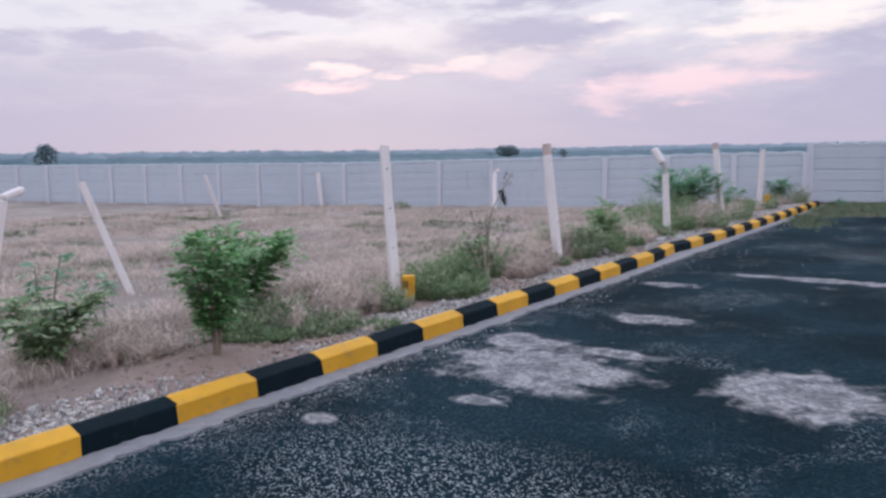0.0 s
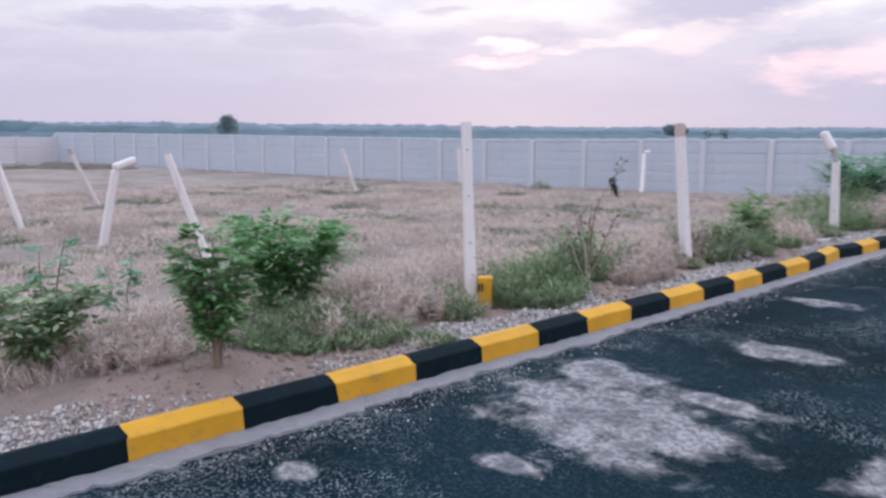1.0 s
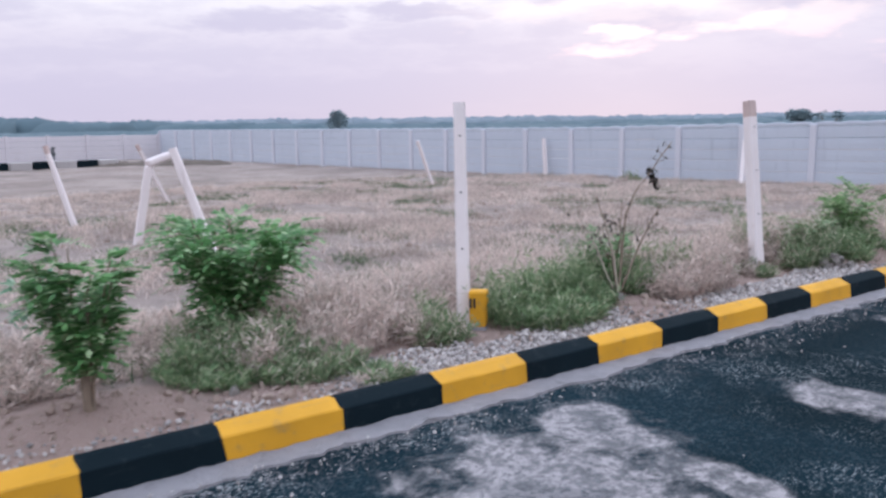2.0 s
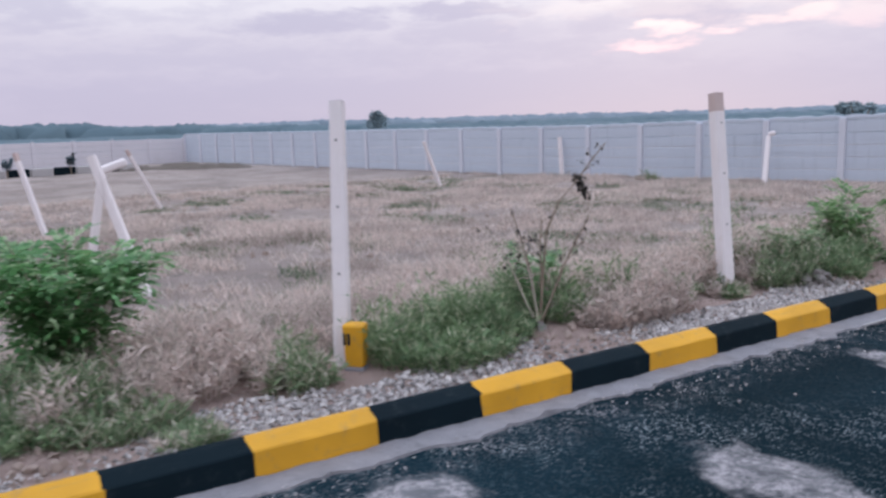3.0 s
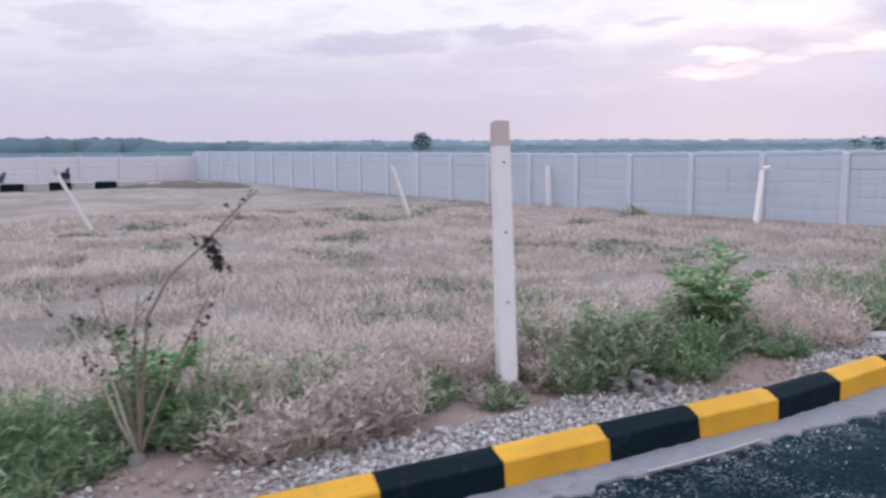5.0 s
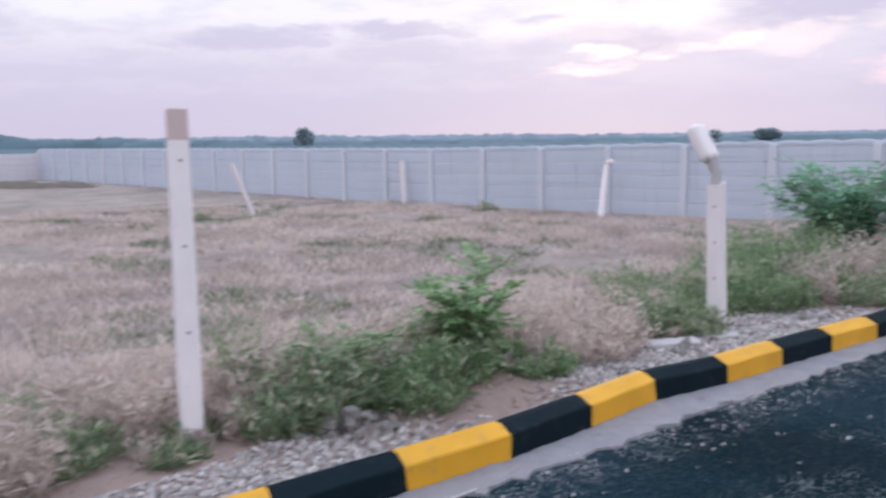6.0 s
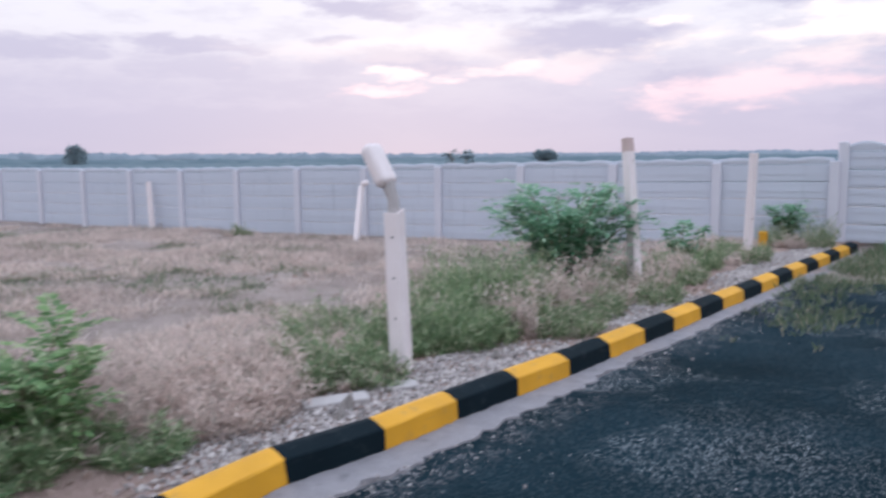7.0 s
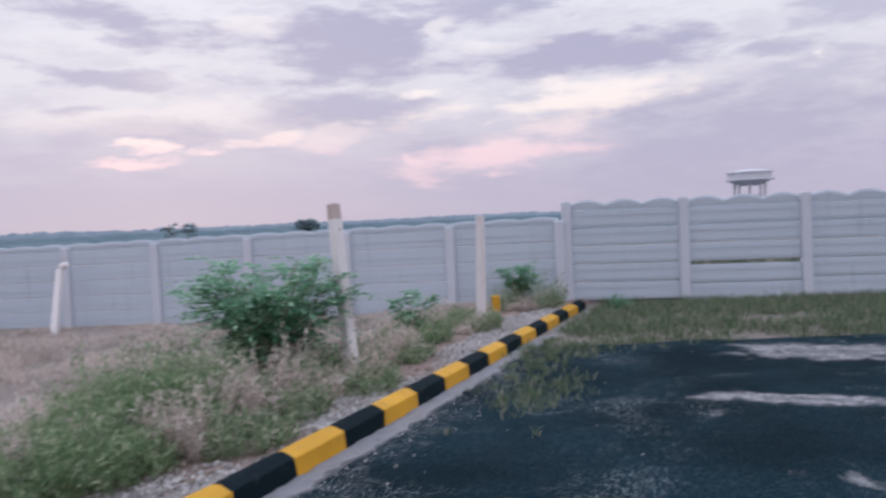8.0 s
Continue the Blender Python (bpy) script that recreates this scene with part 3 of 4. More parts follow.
FIELD_WALL = [wall_foot(k) for k in range(23, -1, -1)]
END_WALL = [(-4.03 + 2.02 * k, 26.36 + 0.50 * k, 0.07 - 0.015 * k) for k in range(0, 6)]
LEFT_WALL = [(-46.5 - 3.55 * k / 11, -6.0 + 23.2 * k / 11, -0.10 - 0.008 * k) for k in range(0, 12)]
precast_wall("wall_field", "grey precast concrete plank wall with slotted posts", FIELD_WALL, 5, 1, 3, 0.035, PANEL_H=0.32, low_posts=True)
precast_wall("wall_end", "pale grey ribbed precast wall with scalloped top", END_WALL, 5, 2, 3, 0.085, gap_bay=(1, 2), PANEL_H=0.33)
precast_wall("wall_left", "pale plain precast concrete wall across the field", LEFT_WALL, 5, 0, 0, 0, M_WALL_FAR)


# ---------------------------------------------------------------- fence posts
def fence_post(foot, top, width, capped=False, group="fence posts along the verge", label="weathered white concrete fence post standing in the verge", jag=0.0):
    """A tapered square concrete post from foot to top; capped: a rust-stained head."""
    foot, top = Vector(foot), Vector(top)
    way = top - foot
    long = way.length
    m = Matrix.Translation(foot) @ way.to_track_quat("Z", "Y").to_matrix().to_4x4() @ pose(0, 0, 0, 0, 0, 12 + 40 * hump(foot.x, foot.y, 3))
    post = thing("fence_post", m, label, "post", group)
    head = 0.16 if capped else 0.0
    seed = foot.x * 3 + foot.y

    def shaft(z0, z1, w0, w1, rings, name, mat, text=""):
        bm = bmesh.new()
        loops = []
        for r in range(rings + 1):
            t = r / rings
            z, h = z0 + (z1 - z0) * t, (w0 + (w1 - w0) * t) / 2
            c = h * 0.22
            loop = []
            for i, (x, y) in enumerate([(-h + c, -h), (h - c, -h), (h, -h + c), (h, h - c), (h - c, h), (-h + c, h), (-h, h - c), (-h, -h + c)]):
                k = 0.004 * noise.noise(Vector((x * 30 + seed, y * 30, z * 5)))
                dz = jag * noise.noise(Vector((x * 25, y * 25, seed))) if r == rings else 0
                loop.append(bm.verts.new((x + k, y + k, z + dz)))
            loops.append(loop)
        for a, b in zip(loops, loops[1:]):
            for i in range(8):
                bm.faces.new((a[i], a[(i + 1) % 8], b[(i + 1) % 8], b[i]))
        bm.faces.new(loops[0][::-1])
        bm.faces.new(loops[-1])
        part(name, bm, mat, post, text)

    shaft(-0.25, long - head, width * 1.06, width * 0.92, 8, "shaft", M_POST)
    if width >= 0.1 and foot.x > -6:
        side = max(((1, 0), (-1, 0), (0, 1), (0, -1)), key=lambda d: (m.to_3x3() @ Vector((d[0], d[1], 0))).dot(Vector((0.8, -0.6, 0))))
        # no hole is cut: near-black discs carry the shade of the openings
        for t in (0.35, 0.6, 0.85):
            z, reach = long * t, width * (0.53 - 0.07 * t)
            c = Vector((side[0] * reach, side[1] * reach, z))
            d = Vector((side[0], side[1], 0))
            part_data("wire_hole", mesh_of("wire_hole", *tube([c - d * 0.01, c + d * 0.0025], [0.008, 0.008], 8), M_DARK), post)
    if capped:
        shaft(long - head, long, width * 0.92, width * 0.88, 2, "head", M_POST_TOP, "rust-stained post head")
    return post


fence_post((-4.66, 6.90, 0.08), (-4.922, 7.071, 1.79), 0.100)
fence_post((-4.527, 10.516, 0.07), (-4.768, 10.609, 1.814), 0.112, True)
broken = fence_post((-4.432, 14.867, 0.09), (-4.485, 14.87, 1.26), 0.135, label="snapped white concrete fence post with its top hanging over", jag=0.05)
fence_post((-4.62, 19.16, 0.05), (-4.858, 19.349, 1.863), 0.125, True)
fence_post((-4.92, 24.0, 0.05), (-4.85, 23.95, 1.70), 0.12)
FIELD = "leaning posts out in the field"
LEAN = "slim white concrete post leaning in the dry field"
fence_post((-9.08, 6.60, -0.26), (-9.505, 6.195, 1.40), 0.095, group=FIELD, label=LEAN)
fence_post((-20.85, 9.29, -0.22), (-20.68, 8.57, 1.256), 0.09, True, group=FIELD, label=LEAN)
stub = fence_post((-12.98, 6.54, -0.25), (-12.92, 6.80, 1.05), 0.125, group=FIELD, label="short broken white concrete post in the dry field", jag=0.05)
fence_post((-16.39, 6.25, -0.25), (-16.79, 5.91, 1.347), 0.09, True, group=FIELD, label=LEAN)
fence_post((-20.88, 17.70, -0.26), (-20.92, 17.19, 1.14), 0.10, group=FIELD, label=LEAN)
fence_post((-20.9, 22.66, -0.30), (-21.1, 22.73, 1.09), 0.13, group=FIELD, label="white concrete post leaning by the boundary wall")
prop = fence_post((-13.32, 23.18, -0.2), (-13.56, 23.62, 1.05), 0.12, group=FIELD, label="snapped white concrete post leaning by the boundary wall", jag=0.04)


def hanging_piece(broken, low, high, bars, wide):
    """The snapped-off upper length of a post, held by its bars and tipped over."""
    low, high = Vector(low), Vector(high)
    inv = broken.matrix_basis.inverted()
    way = high - low
    m = inv @ Matrix.Translation(low) @ way.to_track_quat("Z", "Y").to_matrix().to_4x4()
    bm = cubed(-wide / 2, wide / 2, -0.065, 0.065, 0, way.length, bevel=0.05, segments=4)
    bmesh.ops.transform(bm, matrix=m, verts=bm.verts)
    part("broken_top", bm, M_POST, broken, "snapped-off pale concrete length")
    for dx in (-0.03, 0.03):
        pts = [inv @ (Vector(p) + Vector((dx, 0, 0))) for p in bars]
        part_data("steel_bar", mesh_of("steel_bar", *tube(pts, [0.006] * 3, 6), M_RUST), broken, label="bent rusty steel bar")


hanging_piece(broken, (-4.53, 14.86, 1.45), (-4.71, 14.86, 1.74), [(-4.485, 14.87, 1.18), (-4.49, 14.87, 1.33), (-4.55, 14.865, 1.48)], 0.16)
neck = bmesh.new()
neck_in = broken.matrix_basis.inverted()
neck_v, neck_f = tube([neck_in @ Vector(p) for p in ((-4.485, 14.87, 1.21), (-4.49, 14.87, 1.35), (-4.54, 14.865, 1.48))], [0.052, 0.040, 0.05], 7)
neck_made = [neck.verts.new(v) for v in neck_v]
for f in neck_f:
    neck.faces.new([neck_made[i] for i in f])
part("neck", neck, M_DEBRIS, broken, "crumbled grey concrete neck")
hanging_piece(stub, (-12.91, 6.77, 1.09), (-12.97, 7.17, 1.22), [(-12.92, 6.79, 0.95), (-12.92, 6.80, 1.07), (-12.92, 6.87, 1.13)], 0.14)
hanging_piece(prop, (-13.56, 23.60, 1.08), (-13.42, 23.72, 1.14), [(-13.55, 23.6, 0.95), (-13.56, 23.61, 1.04), (-13.54, 23.64, 1.10)], 0.12)


def plot_marker(x, y, z, turn, bars):
    """A small yellow plot stone, wider at the head, with a dark painted mark."""
    m = thing("plot_marker", pose(x, y, z, 0, 0, turn), "small yellow painted concrete plot marker stone", "marker", "plot markers")
    bm = cubed(-0.07, 0.07, -0.058, 0.058, 0.04, 0.32, bevel=0.018, segments=2)
    for v in bm.verts:
        t = 0.82 + 0.18 * min(1, max(0, v.co.z / 0.3))
        v.co.x *= t
        v.co.y *= t
    part("stone", bm, M_YELLOW, m)
    part("foot", cubed(-0.066, 0.066, -0.054, 0.054, -0.06, 0.045, bevel=0.01), M_CHANNEL, m, "bare concrete foot")
    if bars:
        for dx in (-0.052, -0.022):
            part("mark", cubed(dx - 0.009, dx + 0.009, -0.061, -0.054, 0.19, 0.265), M_DARK, m, "black painted bar")
    return m


plot_marker(-4.515, 6.93, 0.08, 42, True)
plot_marker(-4.76, 24.28, 0.07, 20, False)


# ---------------------------------------------------------------- distance
def clump(bag, centre, size, rnd, count, leaf):
    """A rough crown: many leafy tufts through an uneven volume."""
    for _ in range(count):
        d = Vector((rnd.gauss(0, 1), rnd.gauss(0, 1), rnd.gauss(0, 1))).normalized()
        r = rnd.uniform(0.45, 1.0) * (0.8 + 0.35 * noise.noise(d * 2 + Vector(centre) * 0.1))
        p = Vector(centre) + Vector((d.x * size[0], d.y * size[1], d.z * size[2])) * r
        way = (d + Vector((rnd.uniform(-1, 1), rnd.uniform(-1, 1), rnd.uniform(-0.6, 1)))).normalized()
        bag.leaf(p, way, (rnd.uniform(-1, 1), rnd.uniform(-1, 1), 1), leaf * rnd.uniform(0.6, 1.3), leaf * rnd.uniform(0.5, 0.9))


def far_tree(x, y, z, height, wide, flat, seed):
    rnd = random.Random(seed)
    tree = thing("tree", pose(x, y, z), "distant dark round-crowned tree beyond the wall, colour paled for haze", "tree", "far trees")
    trunk = Bag()
    trunk.put(*tube([(0, 0, -0.3), (0.1, 0, height * 0.3), (0, 0.1, height * 0.65)], [0.25, 0.18, 0.08], 7))
    for k in range(5):
        a = k * 1.3
        trunk.put(*tube([(0.1, 0, height * 0.3), (math.cos(a) * wide * 0.3, math.sin(a) * wide * 0.3, height * 0.7)], [0.1, 0.04], 5))
    part_data("trunk", trunk.mesh("trunk", M_TWIG), tree)
    bag = Bag()
    for k in range(18):
        a, r = rnd.uniform(0, 6.28), wide * 0.33 * math.sqrt(rnd.random()) * (1.25 - 0.5 * rnd.random())
        h = height * (0.58 - 0.12 * flat + rnd.uniform(-0.30, 0.30) * flat)
        s = wide * rnd.uniform(0.16, 0.26)
        clump(bag, (math.cos(a) * r, math.sin(a) * r, h), (s, s, s * (0.45 + 0.5 * flat)), rnd, 220, 0.5)
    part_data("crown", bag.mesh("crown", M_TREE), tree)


far_tree(-194.8, 105.6, -0.2, 7.2, 6.9, 1.0, 3)
far_tree(-99.5, 170.9, -0.2, 4.8, 6.4, 0.4, 5)


def mound(bag, x, y, z, wide, tall, rnd):
    """A soft irregular mass of foliage, seen from far away."""
    rings, sides = 4, 9
    phase = rnd.uniform(0, 50)
    verts = []
    for r in range(rings):
        up = math.sin(0.5 * math.pi * r / (rings - 0.4))
        out = math.cos(0.5 * math.pi * r / (rings - 0.4))
        for k in range(sides):
            a = 2 * math.pi * k / sides
            w = 1 + 0.35 * noise.noise(Vector((math.cos(a) * 1.7, math.sin(a) * 1.7, phase + r)))
            verts.append((x + math.cos(a) * wide * out * w, y + math.sin(a) * wide * out * w, z + tall * up * w))
    verts.append((x, y, z + tall * 1.02))
    faces = [(r * sides + k, r * sides + (k + 1) % sides, (r + 1) * sides + (k + 1) % sides, (r + 1) * sides + k) for r in range(rings - 1) for k in range(sides)]
    faces += [((rings - 1) * sides + k, (rings - 1) * sides + (k + 1) % sides, rings * sides) for k in range(sides)]
    bag.put(verts, faces)


def far_woods():
    rnd = random.Random(8)
    near, far = Bag(), Bag()
    for i in range(1500):
        az = radians(rnd.uniform(80, 195))
        deg = math.degrees(az)
        d = rnd.uniform(80, 280) if i % 2 else rnd.uniform(280, 420)
        left = smooth01(deg, 146, 174)
        grove = smooth01(deg, 170.6, 171.4) * (1 - smooth01(deg, 179.4, 180.2)) + 0.7 * math.exp(-((deg - 164.7) / 0.7) ** 2)
        tall = 1.2 + 0.002 * d + (1.0 + 2.0 * left + 1.5 * grove + 0.6 * noise.noise(Vector((deg * 0.35, 0.0, 4.0)))) * (d > 280)
        mound(near, math.cos(az) * d, math.sin(az) * d, -0.5, rnd.uniform(6, 13), tall * rnd.uniform(0.93, 1.03), rnd)
    for i in range(800):
        az = radians(80 + 115 * (i + rnd.random()) / 800)
        deg, d = math.degrees(az), rnd.uniform(560, 700)
        tall = 6.0 + 1.2 * noise.noise(Vector((deg * 0.2, 2.0, 7.0))) + 1.5 * smooth01(deg, 125, 150)
        mound(far, math.cos(az) * d, math.sin(az) * d, -0.5, rnd.uniform(9, 16), tall * rnd.uniform(0.9, 1.08), rnd)
    # both bands get their haze from base colour alone
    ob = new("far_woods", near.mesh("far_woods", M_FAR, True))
    tagged(ob, "low dark band of distant scrub along the horizon, tinted with haze", "woods", kind="stuff")
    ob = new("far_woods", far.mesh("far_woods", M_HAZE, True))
    tagged(ob, "line of trees on the horizon, coloured pale blue-grey for haze", "woods", kind="stuff")


far_woods()


def water_tower(x, y, z):
    t = thing("water_tower", pose(x, y, z), "pale hazy round concrete water tower far behind the wall", "water tower")
    ring = [(0.0, 9.0), (3.2, 9.0), (5.6, 10.3), (6.6, 10.4), (6.6, 10.8), (5.9, 10.9), (5.9, 12.4), (6.2, 12.5), (6.2, 12.8), (3.0, 13.4), (0, 13.6)]
    verts, faces, n = [], [], 32
    for r, h in ring:
        verts += [(r * math.cos(2 * math.pi * k / n), r * math.sin(2 * math.pi * k / n), h) for k in range(n)]
    for i in range(len(ring) - 1):
        for k in range(n):
            faces.append((i * n + k, i * n + (k + 1) % n, (i + 1) * n + (k + 1) % n, (i + 1) * n + k))
    part_data("tank", mesh_of("tank", verts, faces, M_TANK), t)
    for k in range(8):
        a = 2 * math.pi * k / 8
        part_data("column", mesh_of("column", *tube([(4.0 * math.cos(a), 4.0 * math.sin(a), -0.5), (4.0 * math.cos(a), 4.0 * math.sin(a), 9.9)], [0.35, 0.35], 8), M_TANK), t)
    for h in (3.0, 6.2):
        bm = bmesh.new()
        for k in range(8):
            a, b = 2 * math.pi * k / 8, 2 * math.pi * (k + 1) / 8
            p, q = Vector((4 * math.cos(a), 4 * math.sin(a), h)), Vector((4 * math.cos(b), 4 * math.sin(b), h))
            vs, fs = tube([p, q], [0.2, 0.2], 4)
            made = [bm.verts.new(v) for v in vs]
            for f in fs:
                bm.faces.new([made[i] for i in f])
        part("ring_beam", bm, M_TANK, t)


water_tower(-3.5, 250, -1.1)


def far_kerb():
    """Another kerb, painted black and white, by the wall on the far side of the field."""
    kerb = thing("far_kerb", pose(0, 0, 0), "low black and white painted kerb across the field", "kerb", kind="structure")
    k = 0
    y = -2.0
    while y < 13.0:
        x = -41.0 - 0.10 * y
        z = ground_z(x, y)
        part("kerb_block", cubed(x - 0.12, x + 0.12, y + 0.02, y + 0.98, z - 0.1, z + 0.36, bevel=0.05), M_BLACK if k % 2 else M_DEBRIS, kerb)
        y += 1.0
        k += 1


far_kerb()


# ---------------------------------------------------------------- plants
def sprig(bag, at, way, length, pairs, leaf, rnd, droop=0.35):
    """A stalk with leaflets in pairs along it."""
    at, way = Vector(at), Vector(way).normalized()
    side = way.cross(Vector((0, 0, 1)))
    side = side.normalized() if side.length > 0.05 else Vector((1, 0, 0))
    up = side.cross(way)
    for i in range(pairs):
        t = (i + 0.6) / pairs
        p = at + way * length * t - Vector((0, 0, droop * length * t * t))
        size = leaf * (1.0 - 0.35 * abs(t - 0.45)) * rnd.uniform(0.8, 1.2)
        for s in (-1, 1):
            d = side * s + way * rnd.uniform(0.3, 0.7) + up * rnd.uniform(-0.35, 0.25)
            bag.leaf(p, d, up + Vector((rnd.uniform(-.4, .4), rnd.uniform(-.4, .4), 0)), size, size * 0.46)
    tip = at + way * length - Vector((0, 0, droop * length))
    bag.leaf(tip, way - Vector((0, 0, 0.4)), up, leaf, leaf * 0.46)


def shrub(name, x, y, height, wide, stems, sprigs, leaf, mat, label, seed, bare=0.3, spread_top=1.0, pairs=6, droop=0.3, category="shrub", reach_of=(0.13, 0.26)):
    """A leafy shrub: stems that fork from one foot, clothed with sprigs above the bare length."""
    rnd = random.Random(seed)
    ob = thing(name, pose(x, y, ground_z(x, y)), label, category)
    crown = Bag()
    for s in range(stems):
        a = 2 * math.pi * (s + rnd.uniform(0, 0.8)) / stems
        reach = wide * 0.5 * rnd.uniform(0.35, 1.0)
        top = height * rnd.uniform(0.72, 1.0) * (1.0 - 0.25 * (reach / (wide * 0.5)) ** 2)
        pts = [Vector((0.02 * math.cos(a), 0.02 * math.sin(a), -0.05))]
        for i in range(1, 6):
            t = i / 5
            out = reach * (t ** 1.4) * spread_top
            pts.append(Vector((math.cos(a) * out + rnd.uniform(-.02, .02), math.sin(a) * out + rnd.uniform(-.02, .02), top * t)))
        part_data("stem", mesh_of("stem", *tube(pts, [0.012 * height * (1 - 0.14 * i) for i in range(6)], 5), M_TWIG), ob)
        for _ in range(sprigs):
            t = bare + (1 - bare) * rnd.random() ** 0.8
            i = min(4, int(t * 5))
            p = pts[i].lerp(pts[i + 1], t * 5 - i)
            b = a + rnd.gauss(0, 1.2)
            way = Vector((math.cos(b), math.sin(b), rnd.uniform(-0.1, 0.9)))
            sprig(crown, p, way, wide * rnd.uniform(*reach_of), pairs, leaf, rnd, droop)
    tagged(part_data("foliage", crown.mesh("foliage", mat), ob), kind="stuff")
    return ob


def weed_clump(x, y, height, wide, count, mat, label, seed, fuzz=1.0):
    """Soft feathery weeds: fine upright stalks with many narrow leaves."""
    rnd = random.Random(seed)
    ob = thing("weed_clump", pose(x, y, ground_z(x, y)), label, "weeds", "weeds along the verge")
    tufts = 6
    for t in range(tufts):
        bag = Bag()
        for _ in range(count // tufts):
            a, r = 2 * math.pi * (t + rnd.random()) / tufts, wide * 0.5 * math.sqrt(rnd.random())
            foot = Vector((math.cos(a) * r, math.sin(a) * r, 0))
            foot.z = ground_z(x + foot.x, y + foot.y) - ground_z(x, y) - 0.02
            h = height * rnd.uniform(0.35, 1.0) * (1 - 0.5 * (2 * r / wide) ** 2) * (0.75 + 0.35 * math.sin(t * 2.4 + seed))
            lean = Vector((math.cos(a), math.sin(a), 0)) * h * rnd.uniform(0.0, 0.6) + Vector((rnd.uniform(-.15, .15), rnd.uniform(-.15, .15), 0)) * h
            bag.blade(foot, lean, h, 0.007, rnd.uniform(0, 3.14))
            for _ in range(int(14 * fuzz)):
                k = rnd.uniform(0.15, 1.0)
                p = foot + lean * k * k + Vector((0, 0, h * k))
                d = Vector((rnd.uniform(-1, 1), rnd.uniform(-1, 1), rnd.uniform(0.0, 1.2)))
                bag.leaf(p, d, (rnd.uniform(-1, 1), rnd.uniform(-1, 1), 1), rnd.uniform(0.04, 0.10), rnd.uniform(0.007, 0.016))
        tagged(part_data("tuft", bag.mesh("tuft", M_DRY if mat is M_OLIVE and t % 3 == 1 else mat), ob), kind="stuff")
    return ob


shrub("shrub", -4.25, 4.14, 1.02, 0.58, 8, 30, 0.072, M_GREEN, "bushy bright green shrub on bare stems beside the kerb", 21, bare=0.22)
shrub("shrub", -5.41, 5.36, 1.08, 1.25, 15, 40, 0.080, M_GREEN, "dense bright green shrub in the weeds of the verge", 27, bare=0.05)
shrub("shrub", -5.24, 3.36, 0.74, 0.90, 9, 22, 0.078, M_LIGHTGREEN, "pale green broad-leaved shrub low on the verge", 22, bare=0.08)
shrub("shrub", -4.63, 12.38, 0.75, 0.62, 8, 15, 0.074, M_MIDGREEN, "young green shrub with long compound leaves on the verge", 23, bare=0.25, pairs=8, droop=0.2, reach_of=(0.26, 0.46))
shrub("shrub", -5.45, 18.95, 1.40, 1.75, 20, 36, 0.098, M_BLUEGREEN, "large blue-green shrub growing round a fence post", 24, bare=0.04)
shrub("shrub", -5.1, 21.6, 0.75, 0.6, 5, 14, 0.11, M_BLUEGREEN, "small sparse plant with broad dark leaves", 25, bare=0.3, pairs=3)
shrub("shrub", -4.72, 25.45, 0.85, 0.9, 8, 22, 0.09, M_BLUEGREEN, "green shrub at the foot of the boundary wall", 26, bare=0.2, pairs=4)

# wears the same haze-lightened leaf colour as the far trees
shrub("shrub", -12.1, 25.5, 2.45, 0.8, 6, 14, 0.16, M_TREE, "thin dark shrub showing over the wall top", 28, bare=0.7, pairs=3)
shrub("sapling", -41.2, 9.7, 1.15, 0.5, 4, 30, 0.12, M_FAR, "small dark round sapling by the far kerb", 29, bare=0.55, pairs=3, category="sapling")
shrub("sapling", -40.8, 7.0, 1.10, 0.5, 4, 30, 0.12, M_FAR, "small dark round sapling by the far kerb", 30, bare=0.55, pairs=3, category="sapling")

shrub("shrub", -5.50, 3.50, 1.05, 0.34, 2, 16, 0.085, M_BLUEGREEN, "tall single stalk with ladder-like broad leaves", 33, bare=0.35, pairs=3)
shrub("shrub", -5.82, 4.13, 0.75, 0.30, 2, 12, 0.085, M_BLUEGREEN, "tall single stalk with ladder-like broad leaves", 34, bare=0.30, pairs=3)

shrub("shrub", -4.60, 8.45, 0.66, 0.50, 6, 15, 0.05, M_GREEN, "low dark green shrub beside a dead plant", 31, bare=0.1)
shrub("shrub", -4.52, 11.42, 0.62, 0.62, 8, 30, 0.045, M_LIGHTGREEN, "low soft green shrub in the weeds of the verge", 32, bare=0.08)

